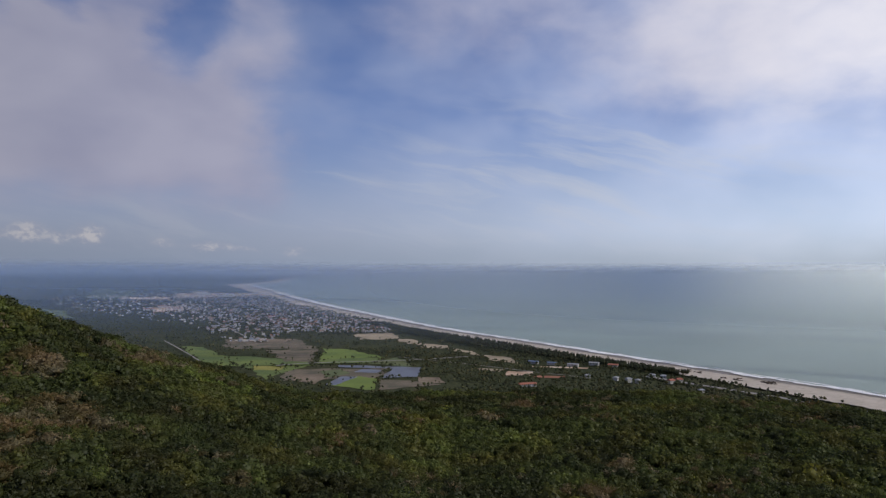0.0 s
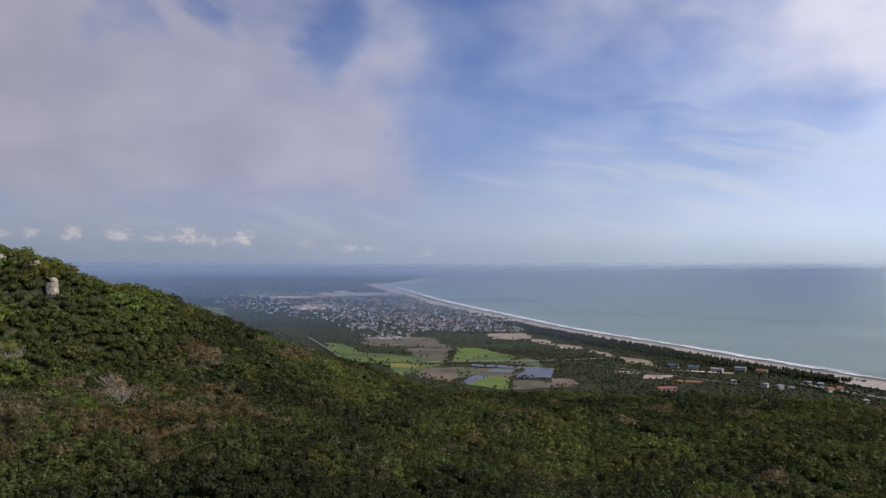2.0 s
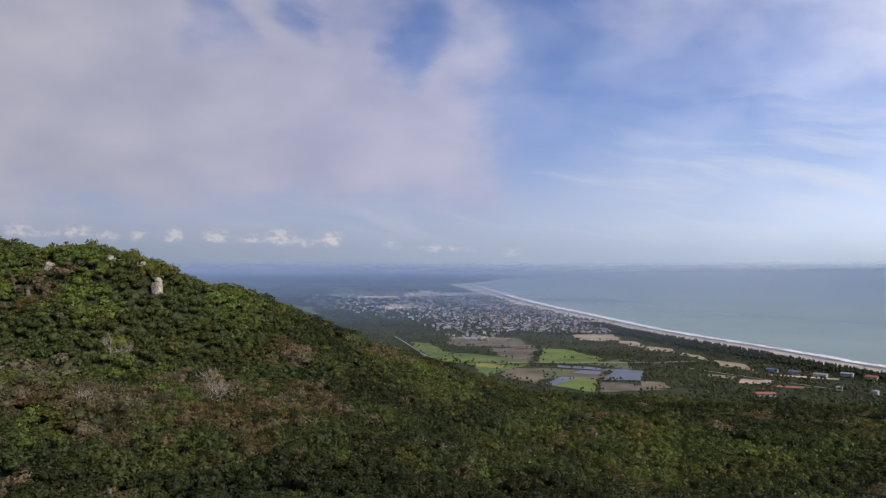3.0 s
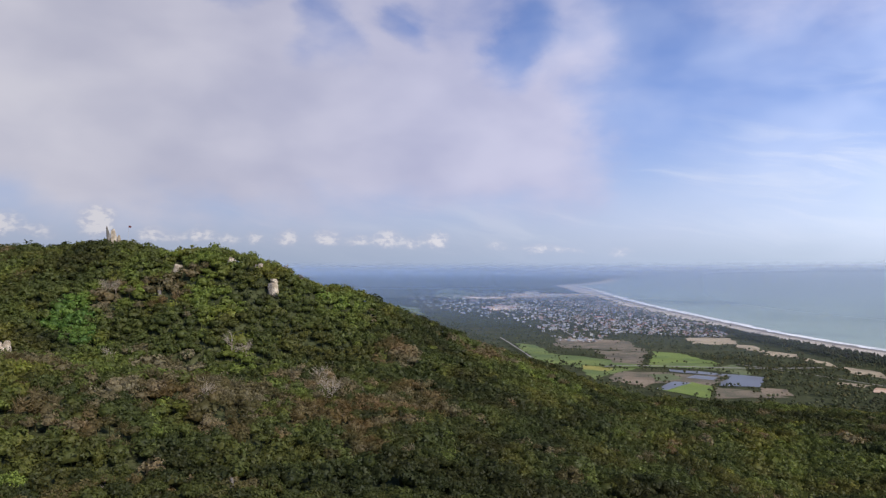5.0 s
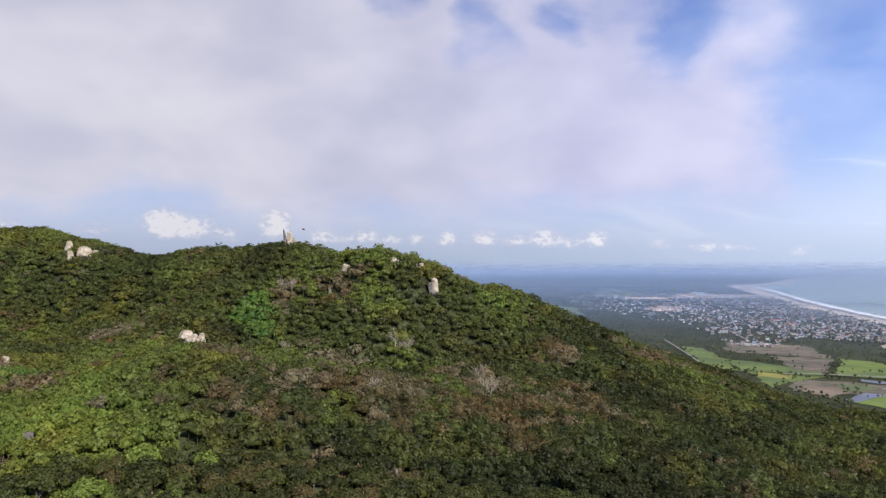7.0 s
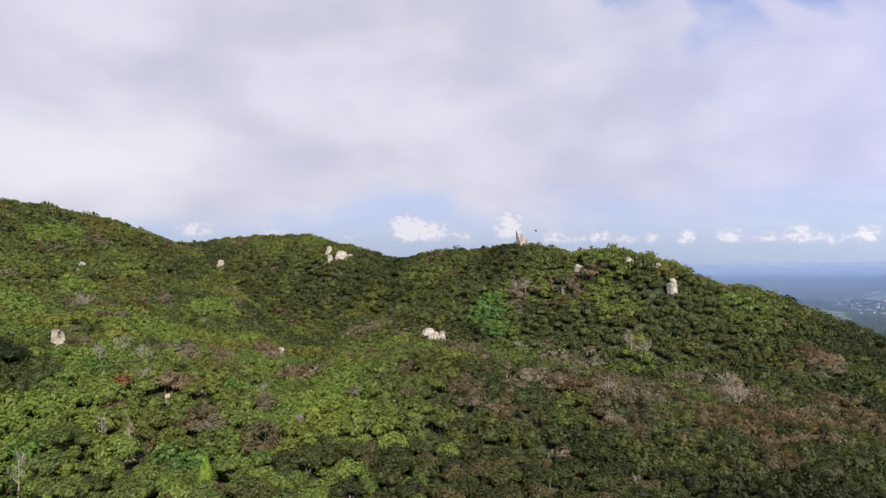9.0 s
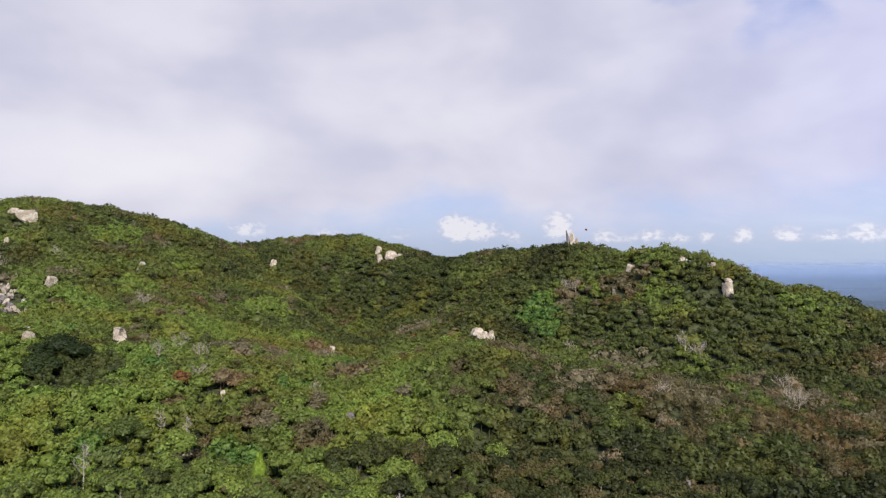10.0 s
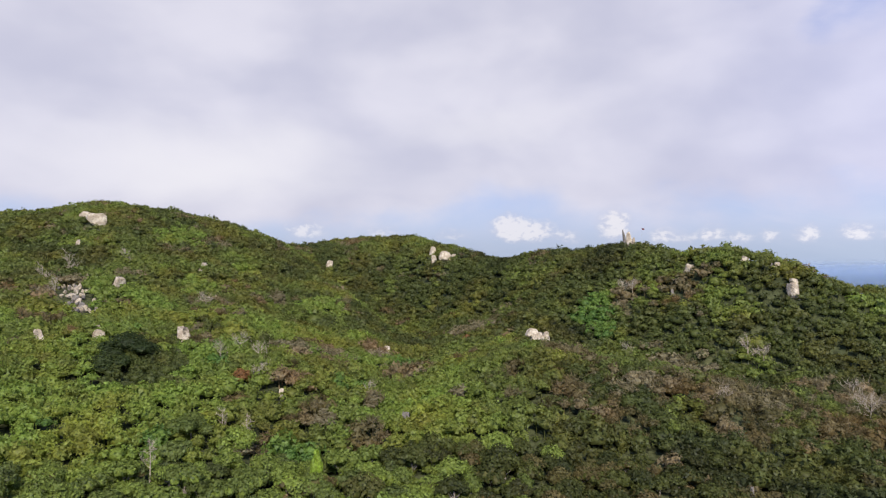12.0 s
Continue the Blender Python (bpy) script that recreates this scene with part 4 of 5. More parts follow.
# a few plants that stand out by their colour
def bush(place, wide, tall, leaf, name, label, seed):
    own = np.random.default_rng(seed)
    root = new(name)
    v, f, c, r = leaf_cloud(own, 6, int(28 * wide * wide + 300), 0.46 / wide, 1.0, False, 4)
    size = np.array([wide / 2, wide / 2, tall / 2])
    part("crown", v * size + (0, 0, tall * 0.42), f, leaf, root)
    hv, hf = join([(ICO_V * r[i] * 0.7 * size + c[i] * size + (0, 0, tall * 0.42), ICO_F) for i in range(6)])
    part("inner_foliage", hv, hf, leaf, root)
    tv, tf = tube([(0, 0, -0.5), (0.05, 0, tall * 0.3), (0, 0.05, tall * 0.7)], [0.12, 0.09, 0.04])
    part("trunk", tv, tf, BARK, root, smooth=True)
    root.matrix_basis = pose(*place, float(ground_height(*place)), 0, 0, 30 * seed)
    return tagged(root, label, "bush" if name == "bush" else "tree")


bush((-106.2, 24.4), 2.0, 7.4, LEAF_YOUNG, "young_tree", "slender young tree with bright yellow-green leaves", 3)
bush((-145.4, 17.9), 4.2, 5.2, LEAF_RUST, "bush", "rusty orange-leaved bush amid green scrub", 4)
bush((-222.0, 104.0), 4.6, 5.4, LEAF_RUST, "bush", "reddish-brown bush below the spur rocks", 5)
bush((-126.0, 7.5), 8.5, 6.6, LEAF_NEAR, "broad_tree", "broad bright green tree in the low scrub", 6)
bush((-119.0, 14.0), 6.5, 5.8, LEAF_NEAR, "broad_tree", "broad fresh green tree in the low scrub", 7)
bush((-166.0, -3.0), 14.5, 8.0, LEAF_DARK, "broad_tree", "large dark domed tree on the sunny slope", 8)
bush((-160.5, -7.5), 9.5, 6.4, LEAF_DARK, "broad_tree", "dark domed tree beside a larger one", 9)


# ---- boulders ----
def boulder(name, place, size, turn=0.0, tilt=0.0, seed=1, facets=7, material=None, label="pale granite boulder among scrub", group="boulders", sink=0.28, lift=0.0, taper=0.12, square=0.42):
    """A worn granite block: a ball cut by rough planes, its faces pitted and its edges rounded."""
    own = np.random.default_rng(seed)
    bm = bmesh.new()
    bmesh.ops.create_icosphere(bm, subdivisions=4, radius=1.0)
    box = np.array([v.co[:] for v in bm.verts])
    box = np.sign(box) * np.abs(box) ** square
    cuts = own.normal(size=(facets, 3))
    cuts /= np.linalg.norm(cuts, axis=1)[:, None]
    depth = own.uniform(0.5, 0.9, facets)
    co = box * 0.93
    for n, d in zip(cuts, depth):
        over = co @ n - d
        co -= np.where(over > 0, over * 0.94, 0)[:, None] * n
    off = own.uniform(0, 50, 3)
    for v, p in zip(bm.verts, co):
        q = Vector(p) * 1.3 + Vector(off)
        crack = abs(noise.noise(Vector((q.x * 2.2, q.y * 2.2, q.z * 0.6))))
        k = 1 + 0.09 * noise.fractal(q, 1.0, 2.0, 5) - 0.13 * max(0.0, 0.09 - crack) / 0.09
        v.co = Vector((p[0] * (1 - taper * p[2]), p[1] * (1 - taper * p[2]), p[2])) * k
    bm.transform(Matrix.Diagonal((size[0] / 2, size[1] / 2, size[2] / 2, 1)))
    for f in bm.faces:
        f.smooth = True
    me = bpy.data.meshes.new(name)
    bm.to_mesh(me)
    bm.free()
    me.materials.append(material or ROCK)
    ob = new(name, me)
    x, y = place
    ob.matrix_basis = pose(x, y, float(ground_height(x, y)) + size[2] * (0.5 - sink) + lift, tilt, tilt * 0.5, turn)
    return tagged(ob, label, "boulder", group)


# the stacked rock on the shoulder
STACK = "stacked boulders on the shoulder"
boulder("boulder", (-161.5, 192.0), (3.9, 3.1, 6.2), 40, 3, 3, 7, None, "tall pale split boulder carrying a smaller one", STACK, 0.13, 0.0, 0.38, 0.30)
boulder("boulder", (-161.4, 191.9), (2.7, 2.2, 1.9), 60, 0, 4, 7, None, "rounded capstone resting on a tall boulder", STACK, 0.0, 4.9)
# the stack's shaded left side, put into this stone's dark colour
boulder("boulder", (-162.3, 190.7), (1.8, 1.6, 5.6), 50, 4, 5, 8, ROCK_DARK, "slim boulder coloured dark for shade, leaning on a stack", STACK, 0.14, 0.0, 0.12, 0.36)
# rocks below the summit and on the crest
boulder("boulder", (-172.2, 196.8), (2.3, 1.9, 4.2), 51, 10, 6, 8, None, "white boulder just under the crest", "crest boulders", 0.19, 0.0, 0.12, 0.36)
boulder("boulder", (-172.6, 195.1), (0.8, 0.7, 3.8), 41, 0, 7, 6, ROCK_DARK, "small upright stone beside a white boulder", "crest boulders", 0.21, 0.0, 0.12, 0.36)
boulder("boulder", (-179.9, 190.4), (3.2, 2.6, 4.0), 58, -8, 8, 7, None, "low rounded rock in crest scrub", "crest boulders", 0.20, 0.0, 0.12, 0.36)
boulder("boulder", (-195.1, 180.1), (3.2, 1.3, 3.8), 37, 24, 9, 8, None, "slanting slab half hidden by trees", "crest boulders", 0.21, 0.0, 0.12, 0.36)
boulder("boulder", (-190.4, 168.0), (1.4, 1.2, 4.0), 49, 0, 10, 7, ROCK_DARK, "grey stone between bushes", "crest boulders", 0.20, 0.0, 0.12, 0.36)
SUMMIT = "summit rocks"
boulder("standing_stone", (-236.4, 183.6), (1.9, 1.6, 9.8), 52, -4, 11, 9, ROCK_DARK, "tall dark standing stone on the summit", SUMMIT, 0.08, 0.0, 0.10, 0.30)
boulder("standing_stone", (-235.1, 185.2), (2.7, 1.6, 8.9), 52, -10, 12, 9, None, "pale leaning slab on the summit", SUMMIT, 0.09, 0.0, 0.30, 0.40)
boulder("boulder", (-231.3, 184.5), (2.2, 1.7, 6.9), 61, 8, 13, 7, None, "low stone at the foot of a leaning slab", SUMMIT, 0.12, 0.0, 0.12, 0.36)
# the rock on the middle spur
SPUR_ROCK = "rocks on the middle spur"
boulder("boulder", (-195.1, 116.7), (5.0, 4.0, 6.4), 69, 4, 16, 9, None, "tan weathered ledge under boulders", SPUR_ROCK, 0.0, -0.8, 0.12, 0.30)
boulder("boulder", (-194.7, 119.2), (5.0, 4.0, 6.5), 79, 3, 15, 9, None, "cracked pale boulder beside bushes", SPUR_ROCK, 0.0, -0.8, 0.12, 0.40)
boulder("boulder", (-195.5, 114.8), (4.1, 3.3, 3.2), 70, 6, 14, 6, None, "rounded white boulder lying on a ledge", SPUR_ROCK, 0.0, 3.8, 0.12, 0.50)
# the dark back hill
BACK = "boulders on the back hill"
boulder("boulder", (-360.0, 148.2), (4.1, 3.3, 6.7), 68, 3, 17, 8, None, "pointed pale boulder in dark woods", BACK, 0.12, 0.0, 0.35, 0.36)
boulder("boulder", (-347.3, 150.2), (6.5, 5.2, 6.9), 67, 4, 18, 7, None, "broad domed pale boulder in woods", BACK, 0.12, 0.0, 0.25, 0.36)
boulder("boulder", (-349.7, 144.6), (3.7, 3.0, 5.7), 88, 0, 19, 6, None, "egg-shaped pale boulder below others", BACK, 0.14, 0.0, 0.12, 0.36)
boulder("boulder", (-342.7, 153.2), (4.0, 2.8, 4.1), 86, 5, 20, 6, None, "low boulder at a cluster's edge", BACK, 0.19, 0.0, 0.12, 0.36)
boulder("boulder", (-376.1, 93.3), (4.1, 3.3, 5.8), 86, 6, 21, 7, None, "grey boulder in dark woods", BACK, 0.14, 0.0, 0.12, 0.36)
boulder("boulder", (-298.8, 61.3), (1.7, 1.4, 4.3), 88, 0, 22, 6, ROCK_DARK, "small grey stone in woods", BACK, 0.19, 0.0, 0.12, 0.36)
# the sunny hill
SUNNY = "boulders on the sunny hill"
boulder("rock_slab", (-340.7, -19.7), (10.0, 3.0, 7.9), 81, 14, 23, 10, None, "large tilted bare tan rock slab under the top", SUNNY, 0.10, 0.0, 0.12, 0.25)
boulder("rock_slab", (-351.6, -25.0), (5.7, 2.0, 4.9), 89, 14, 24, 9, None, "narrow tan slab beside a larger one", SUNNY, 0.16, 0.0, 0.12, 0.30)
boulder("boulder", (-279.7, 20.7), (3.4, 2.7, 4.6), 91, 14, 25, 7, None, "round white boulder on open scrub", SUNNY, 0.17, 0.0, 0.12, 0.36)
boulder("boulder", (-182.6, 8.4), (2.1, 1.7, 6.8), 97, 5, 26, 3, None, "upright pale split slab with dark streaks", SUNNY, 0.12, 0.0, 0.02, 0.22)
boulder("boulder", (-182.0, 9.6), (2.1, 1.7, 7.2), 73, -5, 56, 3, None, "upright pale slab beside its other half", SUNNY, 0.11, 0.0, 0.02, 0.22)
boulder("boulder", (-245.9, -7.6), (4.0, 3.2, 4.9), 112, 12, 27, 9, None, "angular pale boulder in bushes", SUNNY, 0.16, 0.0, 0.12, 0.36)
boulder("boulder", (-303.8, -24.1), (2.7, 2.2, 5.8), 95, 4, 28, 9, None, "grey boulder on the upper slope", SUNNY, 0.14, 0.0, 0.12, 0.36)
boulder("boulder", (-184.0, -22.7), (1.7, 1.3, 4.6), 107, 8, 29, 3, None, "half of a split white boulder in scrub", SUNNY, 0.18, 0.0, 0.12, 0.32)
boulder("boulder", (-184.1, -22.0), (1.8, 1.5, 4.9), 119, -14, 57, 3, None, "leaning half of a split white boulder", SUNNY, 0.16, 0.0, 0.12, 0.32)
boulder("boulder", (-195.2, -11.1), (3.2, 2.2, 4.2), 105, 18, 30, 9, None, "pale leaning boulder below a rockfall", SUNNY, 0.19, 0.0, 0.12, 0.36)
boulder("boulder", (-187.2, -10.2), (3.2, 2.2, 4.0), 113, 0, 31, 8, None, "white rounded boulder below a rockfall", SUNNY, 0.20, 0.0, 0.12, 0.36)
boulder("boulder", (-200.0, 24.0), (1.0, 0.8, 3.4), 113, 0, 32, 7, None, "small pale boulder in bushes", SUNNY, 0.23, 0.0, 0.12, 0.36)
# stones in the gully
GULLY = "stones in the gully"
boulder("boulder", (-198.3, 66.6), (2.2, 1.8, 4.9), 71, 8, 33, 6, None, "egg-shaped white stone in green scrub", GULLY, 0.16, 0.0, 0.12, 0.36)
boulder("boulder", (-125.0, 45.8), (1.9, 1.5, 5.0), 80, 2, 34, 10, ROCK_DARK, "blocky brown stone in the gully", GULLY, 0.16, 0.0, 0.05, 0.25)
boulder("boulder", (-147.2, 55.1), (2.2, 1.3, 3.9), 89, 12, 35, 8, None, "flat pale stone in the gully", GULLY, 0.21, 0.0, 0.12, 0.36)
boulder("boulder", (-141.8, 25.4), (1.1, 0.9, 2.7), 80, 0, 36, 8, None, "small pale stone among bare twigs", GULLY, 0.21, 0.0, 0.12, 0.36)
boulder("boulder", (-80.5, 85.9), (0.7, 0.6, 3.9), 43, 0, 37, 9, ROCK_DARK, "pale stone showing between trees", GULLY, 0.21, 0.0, 0.12, 0.36)
# the rockfall: broken blocks spilling down a gap in the woods
own = np.random.default_rng(5)
blocks = [boulder("boulder", (-238 + 3 * k, -20 + k), (2.2, 2.4, 2.6), 40 * k, 5, 40 + k, 9, ROCK_DARK if k in (1, 3) else None, "broken pale block in a rockfall", "rockfall blocks") for k in range(5)]
for k in range(64):
    u, v = own.uniform(0, 1) ** 1.2, own.normal(0, 1)
    px, py = -253 + 34 * u, -22.5 + 6.5 * u + v * (5.6 - 3.6 * u)
    m = pose(px, py, float(ground_height(px, py)) + 0.9, own.uniform(-40, 40), own.uniform(-40, 40), own.uniform(0, 360))
    ob = copy_thing(blocks[k % 5], m)
    g = own.uniform(0.22, 0.72)
    ob.matrix_basis = m @ Matrix.Diagonal((g, g, g * own.uniform(0.8, 1.6), 1))

# ---- bare trees ----
def bare_tree(seed, tall, spread):
    """A leafless pale tree: stem, forking boughs and thin twigs."""
    own = np.random.default_rng(seed)
    root = new("bare_tree")
    lean = own.uniform(-0.1, 0.1, 2) * tall
    top = np.array([lean[0], lean[1], tall])
    stem = [np.array([0, 0, -0.5]), top * 0.3 + own.normal(0, 0.08, 3), top * 0.62 + own.normal(0, 0.12, 3), top * 0.94]
    v, f = tube(stem, [0.13, 0.10, 0.07, 0.02], 6)
    part("trunk", v, f, PALE_BARK, root, smooth=True)
    for k in range(9):
        h = own.uniform(0.28, 0.9)
        a = k * 2.4 + own.uniform(-0.4, 0.4)
        base = top * h
        reach = spread * (1.1 - h * 0.55) * own.uniform(0.7, 1.1)
        tip = base + (math.cos(a) * reach, math.sin(a) * reach, reach * own.uniform(0.5, 1.1))
        mid = (base + tip) / 2 + (0, 0, -0.1 * reach) + own.normal(0, 0.1, 3)
        pieces = [tube([base, mid, tip], [0.055, 0.04, 0.014], 4)]
        for j in range(13):
            s = base + (tip - base) * own.uniform(0.3, 0.95)
            e = s + own.normal(0, 1, 3) * (0.28 * reach) + (0, 0, 0.35 * reach)
            pieces.append(tube([s, (s + e) / 2 + own.normal(0, 0.05, 3), e], [0.024, 0.018, 0.008], 3))
        v, f = join(pieces)
        part("bough", v, f, PALE_BARK, root, smooth=True)
    return tagged(root, "leafless pale grey tree rising above scrub", "tree", "bare trees on the hill")


BARE = [bare_tree(k, t, s) for k, (t, s) in enumerate([(8.0, 2.6), (6.5, 3.0), (9.0, 2.0), (5.5, 3.2)])]
BARE_AT = [(-270, -24, 0, 1.3), (-252, -29.7, 0, 1.0), (-281, -6, 1, 1.1), (-143.5, 43.8, 1, 0.75), (-122.9, 16.2, 2, 0.75), (-154, 164, 0, 1.2), (-160, 24, 3, 0.9),
           (-168, 20.6, 1, 0.95), (-112, 1, 2, 0.8), (-226, 17, 3, 1.1), (-367, 183, 1, 1.3), (-126, 12.8, 2, 0.7), (-151, 167, 3, 1.1), (-166, 16, 3, 0.9), (-240, -25, 3, 1.0),
           (-100, 140, 3, 1.2), (-116, 158, 3, 1.1), (-106, 146, 1, 0.8), (-205, 158, 3, 1.1), (-203, 161, 3, 1.0), (-104, 104, 3, 0.9), (-176, 137, 3, 1.0), (-146, 22, 3, 0.8), (-190, 62, 3, 0.7)]
used = set()
for px, py, k, g in BARE_AT:
    m = pose(px, py, float(ground_height(px, py)), 0, 0, rng.uniform(0, 360))
    ob = copy_thing(BARE[k], m) if k in used else BARE[k]
    used.add(k)
    ob.matrix_basis = m @ Matrix.Diagonal((g, g, g, 1))

# the flag on the summit
flag_at = (-225.0, 183.4)
flag = new("flagpole")
v, f = tube([(0, 0, -0.5), (0, 0, 5), (0.05, 0, 9.6)], [0.045, 0.035, 0.02], 6)
part("pole", v, f, surface("weathered_metal", [(0.35, 0.34, 0.33), (0.5, 0.49, 0.47)], 2.0, 0.6, 0.1), flag, smooth=True)
u, w = np.meshgrid(np.linspace(0, 1, 9), np.linspace(0, 1, 5))
cloth = np.stack([u * 1.0 + 0.05, 0.12 * np.sin(u * 7 + w), 9.5 - w * 0.7 - 0.15 * u], -1).reshape(-1, 3)
part("flag", cloth, strip_faces(5, 9), surface("faded_red_cloth", [(0.10, 0.03, 0.03), (0.14, 0.04, 0.035)], 3.0, 0.9, 0.1), flag, "small dark red flag", True)
flag.matrix_basis = pose(*flag_at, float(ground_height(*flag_at)), 0, 0, 40)
tagged(flag, "slim pole with a small dark red flag", "flagpole")


# ---- town, villages and woods on the plain ----
def coloured(name, ramp, attribute=""):
    """Plain painted surfaces whose colour is picked in steps by a number; weathered by stains."""
    m = bpy.data.materials.new(name)
    m.use_nodes = True
    t = m.node_tree
    shader = t.nodes["Principled BSDF"]
    if attribute:
        pick = node(t, "ShaderNodeAttribute")
        pick.attribute_name = attribute
        tint = pick.outputs["Fac"]
    else:
        tint = node(t, "ShaderNodeObjectInfo").outputs["Random"]
    r = t.nodes.new("ShaderNodeValToRGB")
    r.color_ramp.interpolation = "CONSTANT"
    while len(r.color_ramp.elements) < len(ramp):
        r.color_ramp.elements.new(0.5)
    for e, (p, c) in zip(r.color_ramp.elements, ramp):
        e.position, e.color = p, (*c, 1)
    t.links.new(tint, r.inputs[0])
    at = node(t, "ShaderNodeTexCoord").outputs["Object"]
    stain = noise_of(t, at, 0.5, 5.0, 0.65)
    tone = mixed(t, span(t, stain.outputs[0], 0.5, 0.8, 0.0, 0.5), r.outputs[0], (0.12, 0.11, 0.10))
    t.links.new(tone, shader.inputs["Base Color"])
    shader.inputs["Roughness"].default_value = 0.75
    return m


ROOFS = [(0.0, (0.26, 0.26, 0.27)), (0.28, (0.20, 0.22, 0.26)), (0.42, (0.33, 0.12, 0.075)), (0.60, (0.24, 0.13, 0.09)), (0.70, (0.46, 0.46, 0.46)), (0.80, (0.17, 0.22, 0.30)), (0.92, (0.36, 0.30, 0.23))]
WALLS = [(0.0, (0.46, 0.445, 0.42)), (0.35, (0.28, 0.26, 0.23)), (0.6, (0.34, 0.30, 0.23)), (0.75, (0.24, 0.26, 0.28)), (0.92, (0.52, 0.51, 0.50))]
ROOF_PAINT, WALL_PAINT = coloured("roofing", ROOFS), coloured("rendered_wall", WALLS)
MIXED_PAINT = coloured("far_house_paint", [(p * 0.5, c) for p, c in WALLS] + [(0.5 + p * 0.5, c) for p, c in ROOFS], "tint")
WINDOW = surface("dark_window", [(0.05, 0.055, 0.06), (0.09, 0.09, 0.095)], 1.0, 0.3, 0.0)


def block(w, d, h, z=0.0):
    x, y = w / 2, d / 2
    v = np.array([(-x, -y, z), (x, -y, z), (x, y, z), (-x, y, z), (-x, -y, z + h), (x, -y, z + h), (x, y, z + h), (-x, y, z + h)])
    return v, np.array([[0, 1, 5, 4], [1, 2, 6, 5], [2, 3, 7, 6], [3, 0, 4, 7], [4, 5, 6, 7], [3, 2, 1, 0]])


def gable(w, d, h, z, eave=0.5, hip=0.0):
    """A pitched roof with a thick edge; hip pulls the ridge's ends in."""
    x, y = w / 2 + eave, d / 2 + eave
    v = np.array([(-x, -y, z), (x, -y, z), (x, y, z), (-x, y, z), (-x, -y, z + 0.25), (x, -y, z + 0.25), (x, y, z + 0.25), (-x, y, z + 0.25), (-x + hip, 0, z + h), (x - hip, 0, z + h)])
    f = np.array([[0, 1, 5, 4], [1, 2, 6, 5], [2, 3, 7, 6], [3, 0, 4, 7], [4, 5, 9, 8], [6, 7, 8, 9], [5, 6, 9, 9], [7, 4, 8, 8], [3, 2, 1, 0]])
    return v, f


def quads(v, f):
    """Splits four-cornered faces into triangles, leaving out the empty ones."""
    t = np.vstack([f[:, [0, 1, 2]], f[:, [0, 2, 3]]])
    keep = (t[:, 0] != t[:, 1]) & (t[:, 1] != t[:, 2]) & (t[:, 0] != t[:, 2])
    return v, t[keep]


# width, depth, wall height, roof height, hip
HOUSE_FORMS = [(9, 12, 4.0, 2.4, 0.0), (8, 14, 6.8, 2.0, 2.5), (11, 10, 3.8, 2.8, 3.0), (7, 15, 9.5, 0.9, 0.0), (12, 18, 7.2, 2.6, 3.0), (16, 10, 4.2, 2.6, 0.0), (6, 11, 3.4, 1.8, 0.0), (14, 22, 6.0, 2.2, 2.0)]


def house(form, label="small rendered town house with pitched roof", group="town houses"):
    w, d, h, rise_, hip = form
    root = new("house")
    part("wall", *block(w, d, h + 0.6, -0.6), WALL_PAINT, root)
    v, f = quads(*gable(w, d, rise_, h, 0.6, hip))
    part("roof", v, f, ROOF_PAINT, root)
    part("door", *(lambda b: (b[0] + (0, -d / 2 - 0.03, 0), b[1]))(block(1.2, 0.12, 2.1)), WINDOW, root, "dark front door")
    for sx in (-0.3, 0.3):
        part("window", *(lambda b: (b[0] + (sx * w, -d / 2 - 0.03, 0), b[1]))(block(1.4, 0.1, 1.2, 1.0)), WINDOW, root)
    return tagged(root, label, "house", group)


def inland_of(y):
    """The shore's easting at a northing."""
    s = np.array(SHORE)
    return np.interp(y, s[:, 1], s[:, 0])


own = np.random.default_rng(21)
sites = []
while len(sites) < 6400:
    yy = 1700 + 3900 * own.uniform(0, 1) ** 1.5
    wide = np.interp(yy, [1700, 2200, 3200, 4600, 5600], [330, 640, 1150, 1500, 900])
    u = own.uniform(0, 1) ** 2.0
    back = np.interp(yy, [1700, 2050, 2300, 2700, 3500], [420, 190, 125, 150, 165])
    xx = inland_of(yy) - back - u * wide
    dense = (1.0 - 0.88 * u) * (0.55 + 0.45 * math.sin(xx * 0.013 + 2) * math.sin(yy * 0.009))
    if yy < 1985 and not (-690 < xx < -430 and yy > 1700):
        continue
    if own.uniform(0, 1) > dense:
        continue
    sites.append((xx, yy))
sites = np.array(sites)
sites = sites[np.argsort(np.hypot(sites[:, 0], sites[:, 1]))]
HOUSES = [house(f) for f in HOUSE_FORMS]


def set_down(ob, x, y, turn, grow=1.0, h=1.2):
    p = drawn_in(x, y, h + 0.0009 * math.hypot(x, y))
    s = float(p[1]) / y * grow
    ob.matrix_basis = pose(*[float(q) for q in p], 0, 0, turn) @ Matrix.Diagonal((s, s, s, 1))


for i, (xx, yy) in enumerate(sites[:300]):
    ob = HOUSES[i % 8] if i < 8 else copy_thing(HOUSES[int(own.integers(0, 8))], Matrix())
    set_down(ob, xx, yy, 26 + 90 * own.integers(0, 4) + own.normal(0, 7), own.uniform(0.4, 0.62))
V, F, T, base = [], [], [], 0
